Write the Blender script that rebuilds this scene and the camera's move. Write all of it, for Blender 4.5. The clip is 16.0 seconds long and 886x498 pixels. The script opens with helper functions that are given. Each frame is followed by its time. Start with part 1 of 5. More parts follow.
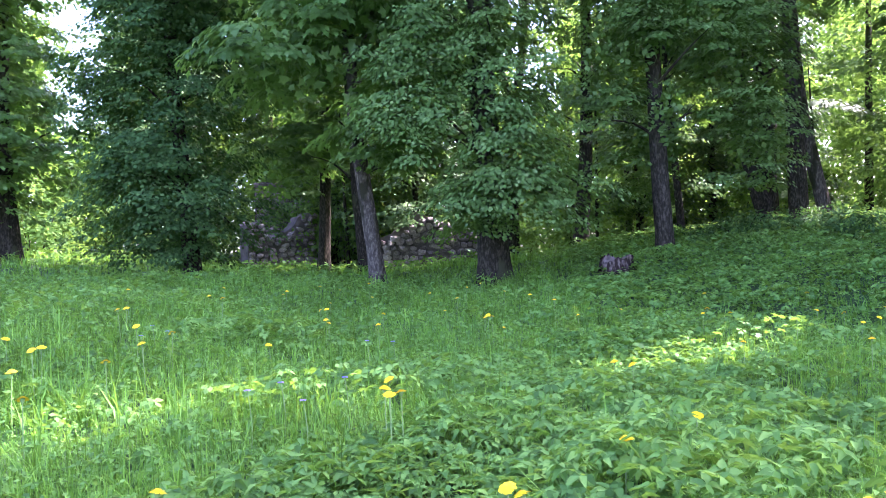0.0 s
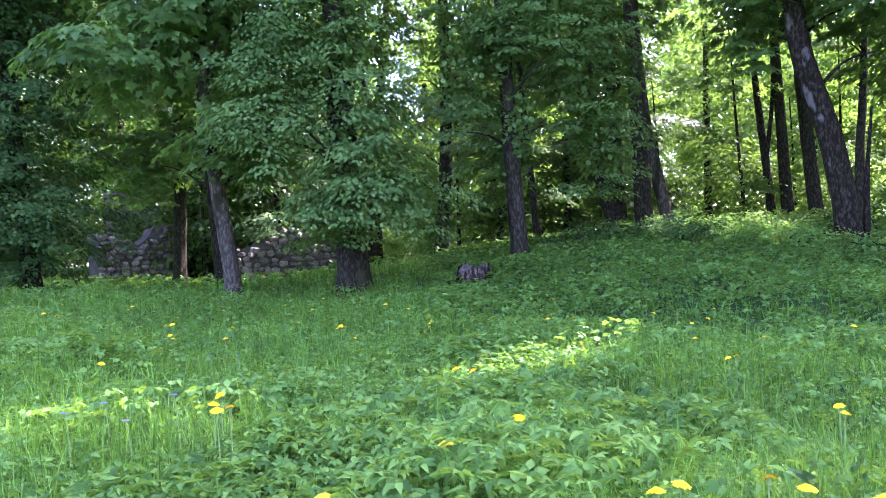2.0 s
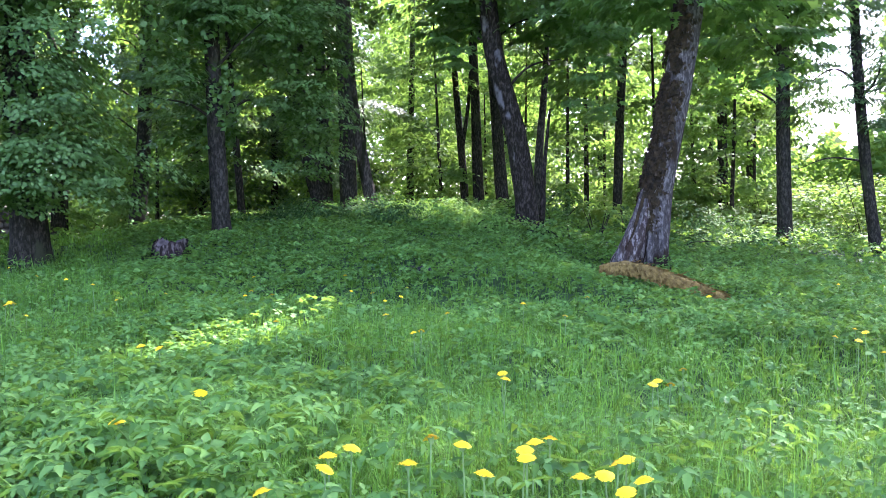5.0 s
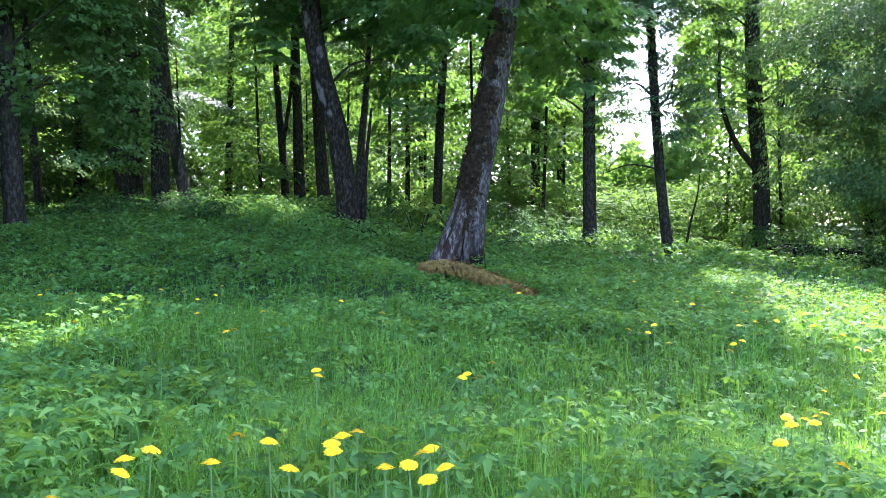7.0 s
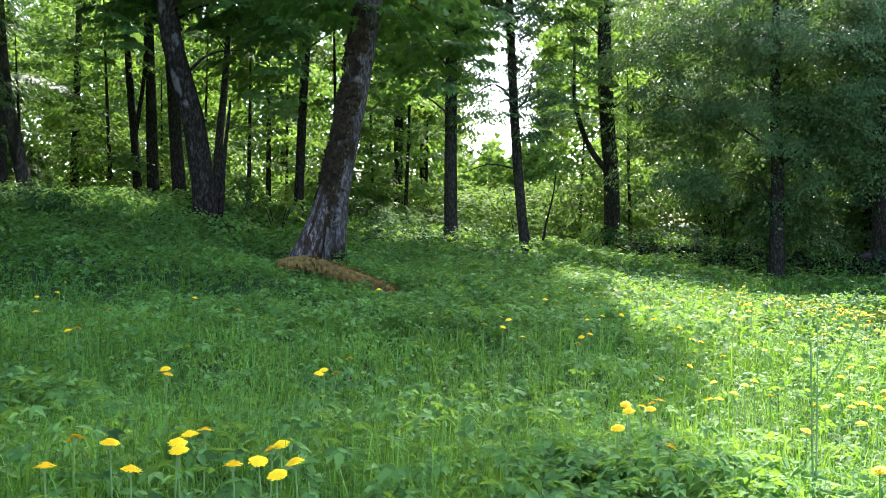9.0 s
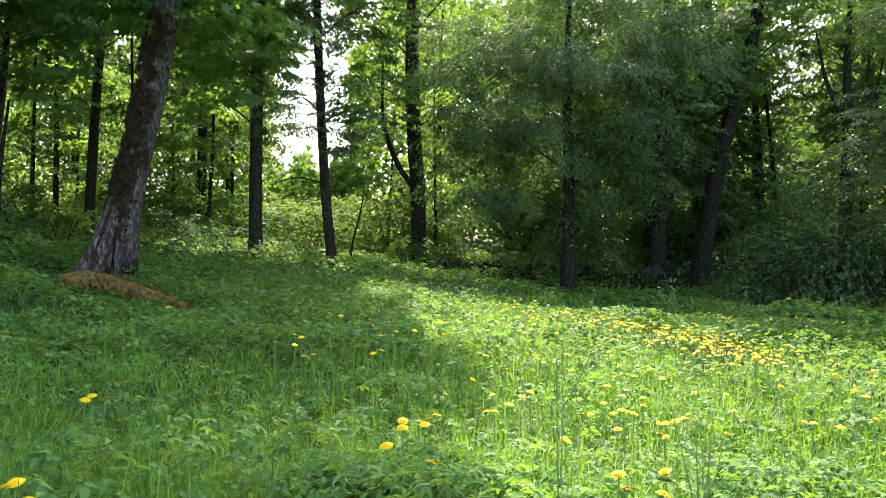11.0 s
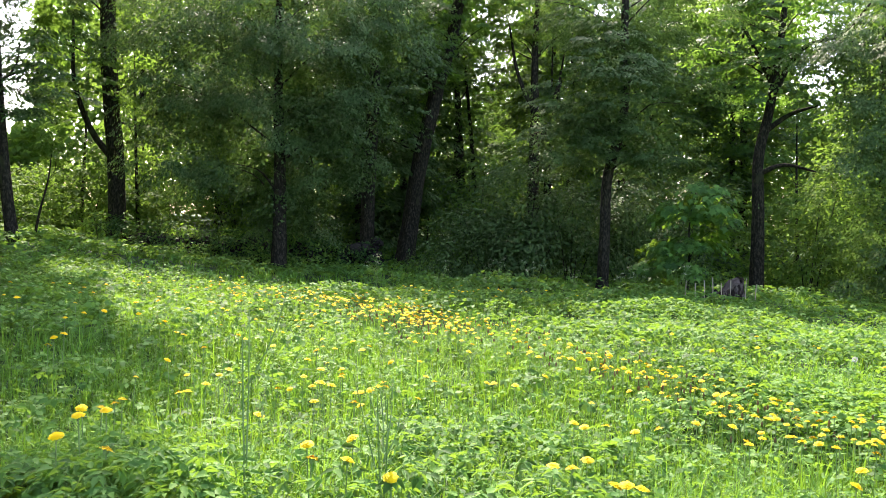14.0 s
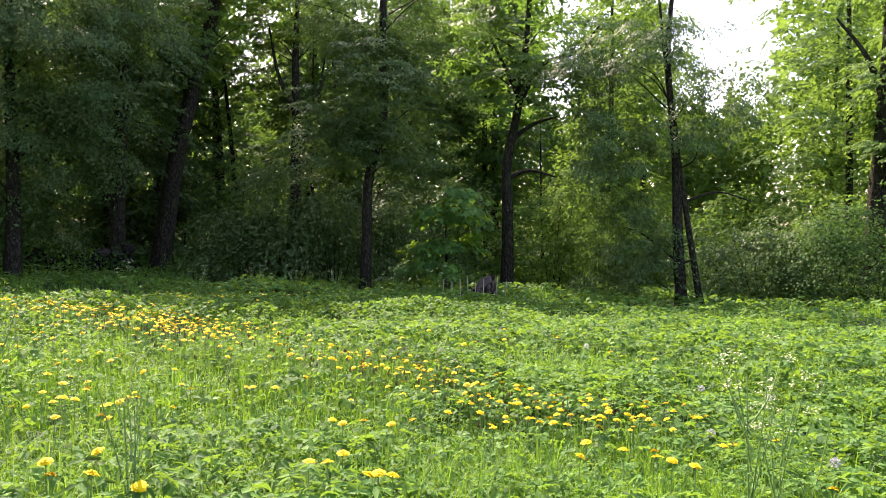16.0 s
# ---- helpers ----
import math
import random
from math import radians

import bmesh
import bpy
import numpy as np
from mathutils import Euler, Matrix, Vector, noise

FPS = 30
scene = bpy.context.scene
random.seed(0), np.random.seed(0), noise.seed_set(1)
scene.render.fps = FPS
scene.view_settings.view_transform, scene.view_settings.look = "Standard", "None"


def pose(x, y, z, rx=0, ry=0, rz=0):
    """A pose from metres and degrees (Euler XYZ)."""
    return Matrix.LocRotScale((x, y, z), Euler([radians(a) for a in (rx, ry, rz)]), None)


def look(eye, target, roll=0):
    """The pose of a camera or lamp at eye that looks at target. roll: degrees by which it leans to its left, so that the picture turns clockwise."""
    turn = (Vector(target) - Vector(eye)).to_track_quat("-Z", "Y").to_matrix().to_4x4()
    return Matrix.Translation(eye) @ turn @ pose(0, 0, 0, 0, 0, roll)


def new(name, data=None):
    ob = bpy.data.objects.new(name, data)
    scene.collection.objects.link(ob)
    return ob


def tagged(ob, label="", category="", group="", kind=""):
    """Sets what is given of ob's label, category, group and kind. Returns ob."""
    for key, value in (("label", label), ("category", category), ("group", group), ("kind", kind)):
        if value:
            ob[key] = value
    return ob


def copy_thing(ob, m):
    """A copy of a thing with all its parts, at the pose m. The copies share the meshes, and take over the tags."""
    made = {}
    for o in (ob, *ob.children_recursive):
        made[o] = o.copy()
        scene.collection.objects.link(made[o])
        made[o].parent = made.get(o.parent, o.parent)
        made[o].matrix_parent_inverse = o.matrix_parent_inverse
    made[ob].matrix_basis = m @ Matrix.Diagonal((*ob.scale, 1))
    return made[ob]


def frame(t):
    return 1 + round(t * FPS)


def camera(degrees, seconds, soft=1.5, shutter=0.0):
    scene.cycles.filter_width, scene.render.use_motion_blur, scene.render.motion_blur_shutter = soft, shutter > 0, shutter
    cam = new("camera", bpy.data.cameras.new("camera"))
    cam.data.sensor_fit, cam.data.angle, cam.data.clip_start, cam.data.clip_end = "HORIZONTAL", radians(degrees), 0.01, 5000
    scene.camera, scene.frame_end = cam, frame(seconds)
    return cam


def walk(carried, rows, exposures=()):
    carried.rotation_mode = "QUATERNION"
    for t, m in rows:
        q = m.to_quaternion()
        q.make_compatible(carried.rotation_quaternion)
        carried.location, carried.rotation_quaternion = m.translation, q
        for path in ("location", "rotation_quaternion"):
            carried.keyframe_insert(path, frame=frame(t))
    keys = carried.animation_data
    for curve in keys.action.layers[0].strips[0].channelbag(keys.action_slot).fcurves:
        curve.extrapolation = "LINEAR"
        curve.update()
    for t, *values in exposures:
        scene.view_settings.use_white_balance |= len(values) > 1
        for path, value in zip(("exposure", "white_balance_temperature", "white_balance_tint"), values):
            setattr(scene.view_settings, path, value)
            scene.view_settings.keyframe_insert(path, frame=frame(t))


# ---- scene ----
# Camera: held at arm's length by someone who turns slowly to the right.
PATH = [
    (0.0, -0.244, 0.472, 1.241, -39.26, 0.45, -2.14),
    (0.5, -0.222, 0.484, 1.241, -36.50, 0.38, -2.05),
    (1.0, -0.187, 0.505, 1.245, -34.29, 0.73, -2.15),
    (1.5, -0.150, 0.520, 1.244, -32.14, 0.94, -2.42),
    (2.0, -0.111, 0.540, 1.237, -29.98, 0.74, -2.97),
    (2.5, -0.062, 0.563, 1.235, -27.76, 0.26, -3.26),
    (3.0, -0.006, 0.571, 1.228, -25.44, -0.29, -3.03),
    (3.5, 0.004, 0.573, 1.227, -22.88, -0.61, -2.53),
    (4.0, -0.025, 0.550, 1.223, -18.94, -0.78, -1.72),
    (4.5, -0.040, 0.542, 1.218, -14.46, -1.12, -1.62),
    (4.7, -0.040, 0.538, 1.218, -12.45, -1.26, -1.38),
    (6.8, 0.001, 0.507, 1.210, 1.80, -1.66, -0.40),
    (7.0, 0.003, 0.506, 1.210, 2.78, -1.66, -0.32),
    (7.5, 0.004, 0.502, 1.206, 5.17, -1.84, -0.25),
    (8.0, 0.006, 0.488, 1.201, 7.61, -2.10, -0.21),
    (8.2, 0.006, 0.489, 1.200, 8.47, -2.16, -0.18),
    (10.3, 0.114, 0.428, 1.232, 20.61, -0.68, 1.10),
    (10.5, 0.126, 0.422, 1.236, 22.06, -0.64, 1.07),
    (11.0, 0.162, 0.402, 1.237, 25.47, -0.79, 0.97),
    (11.5, 0.209, 0.379, 1.235, 28.61, -1.33, 1.33),
    (12.0, 0.261, 0.341, 1.232, 31.31, -2.22, 2.17),
    (12.5, 0.281, 0.318, 1.242, 34.63, -2.42, 2.90),
    (13.0, 0.263, 0.342, 1.240, 38.25, -2.23, 2.51),
    (13.5, 0.247, 0.358, 1.235, 41.74, -2.24, 1.95),
    (14.0, 0.232, 0.343, 1.233, 45.39, -2.06, 1.43),
    (14.5, 0.217, 0.317, 1.236, 49.33, -1.69, 1.03),
    (15.0, 0.200, 0.275, 1.237, 53.86, -1.43, 1.21),
    (15.5, 0.200, 0.270, 1.235, 58.19, -1.35, 1.14),
    (16.0, 0.187, 0.253, 1.230, 61.82, -1.52, 1.07),
]


def aimed(x, y, z, heading, pitch, lean):
    a, p = radians(heading), radians(pitch)
    way = Vector((math.sin(a) * math.cos(p), math.cos(a) * math.cos(p), math.sin(p)))
    eye = Vector((x, y, z))
    return look(eye, eye + way, lean)


cam = camera(57.16, 16.0, 0.7)
walk(cam, [(row[0], aimed(*row[1:])) for row in PATH], [(0.0, 3.55, 5700, 48), (4.7, 3.47, 5700, 42), (7.0, 2.98, 5500, 26), (11.0, 2.36, 6700, 21), (13.8, 2.28, 6800, 22), (16.0, 1.92, 7100, 31)])

# ---- light ----
SUN_AZ, SUN_EL = 31.0, 48.0
world = bpy.data.worlds.new("sky")
scene.world = world
world.use_nodes = True
wn = world.node_tree.nodes
sky = wn.new("ShaderNodeTexSky")
sky.sky_type = "NISHITA"
sky.sun_disc = False
sky.sun_elevation, sky.sun_rotation = radians(SUN_EL), radians(SUN_AZ)
sky.air_density, sky.dust_density, sky.ozone_density = 1.0, 2.5, 1.0
wn["Background"].inputs["Strength"].default_value = 0.15
world.node_tree.links.new(sky.outputs["Color"], wn["Background"].inputs["Color"])
lamp = bpy.data.lights.new("sun", "SUN")
lamp.energy, lamp.angle, lamp.color = 3.6, radians(0.6), (1.0, 0.93, 0.80)
to_sun = Vector((math.sin(radians(SUN_AZ)) * math.cos(radians(SUN_EL)), math.cos(radians(SUN_AZ)) * math.cos(radians(SUN_EL)), math.sin(radians(SUN_EL))))
sun = new("sun", lamp)
sun.matrix_world = look(to_sun * 60, (0, 0, 0))

# ---- materials ----
def base_material(name):
    m = bpy.data.materials.new(name)
    m.use_nodes = True
    return m, m.node_tree.nodes, m.node_tree.links, m.node_tree.nodes["Principled BSDF"]


def ramp(nodes, stops):
    r = nodes.new("ShaderNodeValToRGB")
    while len(r.color_ramp.elements) < len(stops):
        r.color_ramp.elements.new(0.5)
    for e, (at, col) in zip(r.color_ramp.elements, stops):
        e.position, e.color = at, (*col, 1)
    return r


def noise_node(nodes, links, scale, detail=4.0, stretch=(1, 1, 1), coords="Object"):
    tc, mp, n = nodes.new("ShaderNodeTexCoord"), nodes.new("ShaderNodeMapping"), nodes.new("ShaderNodeTexNoise")
    mp.inputs["Scale"].default_value = stretch
    links.new(tc.outputs[coords], mp.inputs["Vector"])
    links.new(mp.outputs["Vector"], n.inputs["Vector"])
    n.inputs["Scale"].default_value, n.inputs["Detail"].default_value = scale, detail
    return n


def leaf_material(name, dark, mid, light, through_col, gloss=0.55, see=0.42, shine=0.3):
    """Leaves: each one a little different, glossy above, letting light through."""
    m, nodes, links, p = base_material(name)
    geo = nodes.new("ShaderNodeNewGeometry")
    r = ramp(nodes, [(0.0, dark), (0.5, mid), (1.0, light)])
    big = noise_node(nodes, links, 0.9, 3.0)
    add = nodes.new("ShaderNodeMath")
    add.operation = "MULTIPLY_ADD"
    links.new(geo.outputs["Random Per Island"], add.inputs[0])
    add.inputs[1].default_value = 0.8
    sub = nodes.new("ShaderNodeMath")
    sub.operation = "MULTIPLY_ADD"
    links.new(big.outputs["Fac"], sub.inputs[0])
    sub.inputs[1].default_value, sub.inputs[2].default_value = 1.0, -0.4
    links.new(sub.outputs[0], add.inputs[2])
    links.new(add.outputs[0], r.inputs["Fac"])
    links.new(r.outputs["Color"], p.inputs["Base Color"])
    p.inputs["Roughness"].default_value = gloss
    p.inputs["Specular IOR Level"].default_value = shine
    t = nodes.new("ShaderNodeBsdfTranslucent")
    mixc = nodes.new("ShaderNodeMix")
    mixc.data_type = "RGBA"
    mixc.inputs["Factor"].default_value = 0.65
    links.new(r.outputs["Color"], mixc.inputs["A"])
    mixc.inputs["B"].default_value = (*through_col, 1)
    links.new(mixc.outputs["Result"], t.inputs["Color"])
    mix = nodes.new("ShaderNodeMixShader")
    mix.inputs["Fac"].default_value = see
    links.new(p.outputs[0], mix.inputs[1])
    links.new(t.outputs[0], mix.inputs[2])
    links.new(mix.outputs[0], nodes["Material Output"].inputs["Surface"])
    return m


def bark_material(name, dark, light, scale=9.0, moss=None, moss_at=0.62):
    """Furrowed bark: narrow dark cracks along the trunk, paler ridges, patches of lichen or moss."""
    m, nodes, links, p = base_material(name)
    fur = noise_node(nodes, links, scale * 1.7, 8.0, (1, 1, 0.42))
    fine = noise_node(nodes, links, scale * 5, 5.0, (1, 1, 0.6))
    patch = noise_node(nodes, links, 2.6, 5.0, (1, 1, 0.45))
    r = ramp(nodes, [(0.34, [c * 0.7 for c in dark]), (0.48, dark), (0.66, light), (0.9, [min(1, c * 1.1) for c in light])])
    links.new(fur.outputs["Fac"], r.inputs["Fac"])
    mul = nodes.new("ShaderNodeMix")
    mul.data_type, mul.blend_type = "RGBA", "MULTIPLY"
    mul.inputs["Factor"].default_value = 1.0
    fr = ramp(nodes, [(0.3, (0.66, 0.64, 0.60)), (0.7, (1.20, 1.16, 1.08))])
    links.new(fine.outputs["Fac"], fr.inputs["Fac"])
    links.new(r.outputs["Color"], mul.inputs["A"])
    links.new(fr.outputs["Color"], mul.inputs["B"])
    out = mul.outputs["Result"]
    if moss:
        mr = ramp(nodes, [(moss_at, (0, 0, 0)), (moss_at + 0.05, (1, 1, 1))])
        links.new(patch.outputs["Fac"], mr.inputs["Fac"])
        mx = nodes.new("ShaderNodeMix")
        mx.data_type = "RGBA"
        links.new(mr.outputs["Color"], mx.inputs["Factor"])
        links.new(out, mx.inputs["A"])
        mx.inputs["B"].default_value = (*moss, 1)
        out = mx.outputs["Result"]
    links.new(out, p.inputs["Base Color"])
    p.inputs["Roughness"].default_value = 0.95
    p.inputs["Specular IOR Level"].default_value = 0.1
    b = nodes.new("ShaderNodeBump")
    b.inputs["Strength"].default_value, b.inputs["Distance"].default_value = 0.6, 0.025
    links.new(fur.outputs["Fac"], b.inputs["Height"])
    links.new(b.outputs["Normal"], p.inputs["Normal"])
    return m


def plain_material(name, a, b, scale=12.0, rough=0.8, bump=0.3, depth=0.01, stretch=(1, 1, 1)):
    m, nodes, links, p = base_material(name)
    n = noise_node(nodes, links, scale, 6.0, stretch)
    r = ramp(nodes, [(0.3, a), (0.7, b)])
    links.new(n.outputs["Fac"], r.inputs["Fac"])
    links.new(r.outputs["Color"], p.inputs["Base Color"])
    p.inputs["Roughness"].default_value = rough
    p.inputs["Specular IOR Level"].default_value = 0.25
    bm_node = nodes.new("ShaderNodeBump")
    bm_node.inputs["Strength"].default_value, bm_node.inputs["Distance"].default_value = bump, depth
    links.new(n.outputs["Fac"], bm_node.inputs["Height"])
    links.new(bm_node.outputs["Normal"], p.inputs["Normal"])
    return m


def stone_material(name, k=1.0):
    m, nodes, links, p = base_material(name)
    info = nodes.new("ShaderNodeObjectInfo")
    n = noise_node(nodes, links, 7.0, 6.0)
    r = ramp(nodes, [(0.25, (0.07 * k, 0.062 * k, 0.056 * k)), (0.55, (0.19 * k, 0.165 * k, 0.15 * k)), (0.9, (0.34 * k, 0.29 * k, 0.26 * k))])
    mixv = nodes.new("ShaderNodeMath")
    mixv.operation = "MULTIPLY_ADD"
    links.new(info.outputs["Random"], mixv.inputs[0])
    mixv.inputs[1].default_value = 0.4
    sub = nodes.new("ShaderNodeMath")
    sub.operation = "SUBTRACT"
    links.new(n.outputs["Fac"], sub.inputs[0])
    sub.inputs[1].default_value = 0.2
    links.new(sub.outputs[0], mixv.inputs[2])
    links.new(mixv.outputs[0], r.inputs["Fac"])
    links.new(r.outputs["Color"], p.inputs["Base Color"])
    p.inputs["Roughness"].default_value = 0.95
    p.inputs["Specular IOR Level"].default_value = 0.08
    b = nodes.new("ShaderNodeBump")
    b.inputs["Strength"].default_value, b.inputs["Distance"].default_value = 0.6, 0.02
    links.new(n.outputs["Fac"], b.inputs["Height"])
    links.new(b.outputs["Normal"], p.inputs["Normal"])
    return m


M_LIME = leaf_material("lime_leaf", (0.030, 0.074, 0.016), (0.078, 0.165, 0.038), (0.165, 0.285, 0.085), (0.22, 0.41, 0.040), 0.5, 0.40, 0.28)
M_MAPLE = leaf_material("maple_leaf", (0.032, 0.080, 0.018), (0.075, 0.165, 0.038), (0.150, 0.270, 0.075), (0.24, 0.45, 0.042), 0.5, 0.44, 0.28)
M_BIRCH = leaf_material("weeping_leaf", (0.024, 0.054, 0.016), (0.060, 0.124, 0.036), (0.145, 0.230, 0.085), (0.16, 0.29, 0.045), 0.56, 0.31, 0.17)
M_FAR = leaf_material("far_leaf", (0.020, 0.058, 0.012), (0.064, 0.146, 0.030), (0.140, 0.245, 0.060), (0.25, 0.42, 0.045), 0.65, 0.46, 0.09)
M_GRASS = leaf_material("grass_blade", (0.010, 0.042, 0.008), (0.070, 0.205, 0.028), (0.230, 0.470, 0.070), (0.30, 0.52, 0.026), 0.52, 0.38, 0.18)
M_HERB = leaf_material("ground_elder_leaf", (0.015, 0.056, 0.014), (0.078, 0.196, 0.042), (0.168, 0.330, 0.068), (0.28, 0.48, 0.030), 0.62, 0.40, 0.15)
# Dark bramble leaf; on the lime and the hedge it stands in for shade.
M_DARKHERB_SHADE = leaf_material("bramble_and_shade_leaf", (0.018, 0.050, 0.016), (0.042, 0.104, 0.030), (0.095, 0.180, 0.052), (0.12, 0.26, 0.03), 0.65, 0.32, 0.07)
M_BARK = bark_material("dark_bark", (0.024, 0.022, 0.016), (0.062, 0.057, 0.043), 16.0, (0.040, 0.044, 0.022), 0.58)
M_BARK_GREY = bark_material("grey_bark", (0.060, 0.054, 0.044), (0.135, 0.122, 0.100), 14.0, (0.026, 0.026, 0.014), 0.56)
M_BARK_OLD = bark_material("old_maple_bark", (0.060, 0.053, 0.047), (0.165, 0.150, 0.137), 15.0, (0.026, 0.018, 0.010), 0.56)
M_SOIL = plain_material("meadow_soil", (0.016, 0.042, 0.008), (0.036, 0.080, 0.016), 3.0, 0.95, 0.6, 0.03)
M_BARK_MOSSY = bark_material("mossy_bark", (0.018, 0.015, 0.011), (0.055, 0.047, 0.038), 15.0, (0.13, 0.12, 0.11), 0.64)
M_MOSS_HOLLOW = plain_material("brown_moss_and_hollow", (0.010, 0.007, 0.003), (0.046, 0.030, 0.011), 14.0, 0.95, 0.5, 0.01)
M_STONE = stone_material("field_stone", 1.15)
# The field stone's colours at about a fifth of their strength.
M_DARKSTONE = stone_material("dark_stone", 0.22)
M_MORTAR = plain_material("wall_core", (0.06, 0.052, 0.048), (0.13, 0.11, 0.10), 5.0, 0.95, 0.6, 0.02)
M_ROT = plain_material("rusty_moss", (0.13, 0.078, 0.018), (0.38, 0.255, 0.068), 22.0, 0.95, 0.8, 0.02, (1, 0.35, 1))
M_WOODEND = plain_material("cut_wood", (0.05, 0.038, 0.03), (0.14, 0.115, 0.10), 14.0, 0.85, 0.6, 0.02, (1, 1, 0.15))
M_YELLOW = plain_material("dandelion_petal", (0.82, 0.56, 0.001), (0.94, 0.69, 0.003), 90.0, 0.7, 0.3, 0.002)
M_STEM = plain_material("green_stem", (0.13, 0.22, 0.06), (0.21, 0.32, 0.10), 20.0, 0.6, 0.1, 0.002)
M_BROWN = plain_material("spent_bud", (0.10, 0.07, 0.03), (0.22, 0.14, 0.06), 60.0, 0.8, 0.1, 0.002)
M_PALE = plain_material("dry_stalk", (0.28, 0.24, 0.16), (0.42, 0.37, 0.27), 30.0)
M_PUFF = plain_material("seed_down", (0.55, 0.55, 0.52), (0.75, 0.75, 0.72), 120.0, 0.9, 0.1, 0.002)
M_WHITE = plain_material("umbel_flower", (0.36, 0.42, 0.20), (0.56, 0.60, 0.38), 60.0, 0.8, 0.1, 0.002)
M_VIOLET = plain_material("violet_petal", (0.17, 0.12, 0.42), (0.28, 0.20, 0.60), 60.0, 0.6, 0.1, 0.002)


# ---- ground shape ----
MOUNDS = ((-4.0, 21.0, 6.0, 1.22), (-6.2, 14.0, 1.8, 0.22), (-1.0, 3.5, 1.9, 0.04), (4.5, 2.5, 1.8, -0.11), (2.6, 9.0, 2.2, 0.12), (15.5, 10.0, 3.0, 0.04), (21.0, 7.0, 4.2, -0.45), (-19.0, 18.5, 4.5, -0.45), (15.0, 17.0, 4.2, -0.45))
WAVES = random.Random(5)
WAVE = [(WAVES.uniform(0, 6.28), WAVES.uniform(0.5, 1.6), WAVES.uniform(0, 6.28), WAVES.uniform(0.012, 0.03)) for _ in range(10)]


def ground_z(x, y):
    """Height of the meadow: it climbs to the left and behind, with a low wooded hill, and falls gently to the right."""
    x, y = np.asarray(x, float), np.asarray(y, float)
    r = np.hypot(x, y) + 1e-9
    k = np.where(r > 18.0, (18.0 + 14.0 * np.tanh((r - 18.0) / 14.0)) / r, 1.0)
    a, b = x * k, y * k
    z = 0.212 - 0.0552 * a - 0.0267 * b + 0.0016 * a * a + 0.00187 * a * b + 0.00156 * b * b
    for mx, my, s, h in MOUNDS:
        z = z + h * np.exp(-((x - mx) ** 2 + (y - my) ** 2) / (2 * s * s))
    for turn, freq, phase, amp in WAVE:
        z = z + amp * np.sin((x * np.cos(turn) + y * np.sin(turn)) * freq + phase)
    return z


def value_noise(x, y, scale, seed):
    """Smooth noise from 0 to 1 over the plan."""
    rng = np.random.default_rng(seed)
    grid = rng.random((64, 64))
    u, v = np.asarray(x) / scale + 1000.0, np.asarray(y) / scale + 1000.0
    i, j = np.floor(u).astype(int), np.floor(v).astype(int)
    fu, fv = u - i, v - j
    fu, fv = fu * fu * (3 - 2 * fu), fv * fv * (3 - 2 * fv)
    g = lambda a, b: grid[a % 64, b % 64]
    return (g(i, j) * (1 - fu) + g(i + 1, j) * fu) * (1 - fv) + (g(i, j + 1) * (1 - fu) + g(i + 1, j + 1) * fu) * fv


# ---- mesh helpers ----
def mesh_from(name, verts, faces, material, smooth=False):
    """A mesh from a vertex array and a list of face arrays, each of one corner count."""
    me = bpy.data.meshes.new(name)
    verts = np.asarray(verts, np.float32)
    me.vertices.add(len(verts))
    me.vertices.foreach_set("co", verts.ravel())
    loops = np.concatenate([np.asarray(f, np.int32).ravel() for f in faces])
    totals = np.concatenate([np.full(len(f), np.asarray(f).shape[1], np.int32) for f in faces])
    starts = np.concatenate([[0], np.cumsum(totals)[:-1]]).astype(np.int32)
    me.loops.add(len(loops))
    me.loops.foreach_set("vertex_index", loops)
    me.polygons.add(len(totals))
    me.polygons.foreach_set("loop_start", starts)
    me.polygons.foreach_set("loop_total", totals)
    if smooth:
        me.polygons.foreach_set("use_smooth", np.ones(len(totals), bool))
    me.update(calc_edges=True)
    me.materials.append(material)
    return me


def part_mesh(name, me, parent, label=""):
    ob = new(name, me)
    ob.parent = parent
    return tagged(ob, label) if label else ob


def part(name, bm, material, parent, label=""):
    me = bpy.data.meshes.new(name)
    bm.to_mesh(me)
    bm.free()
    me.materials.append(material)
    return part_mesh(name, me, parent, label)


def holder(name, m, label, category, group="", kind=""):
    ob = new(name)
    ob.empty_display_size = 0.2
    ob.matrix_world = m
    return tagged(ob, label, category, group, kind)


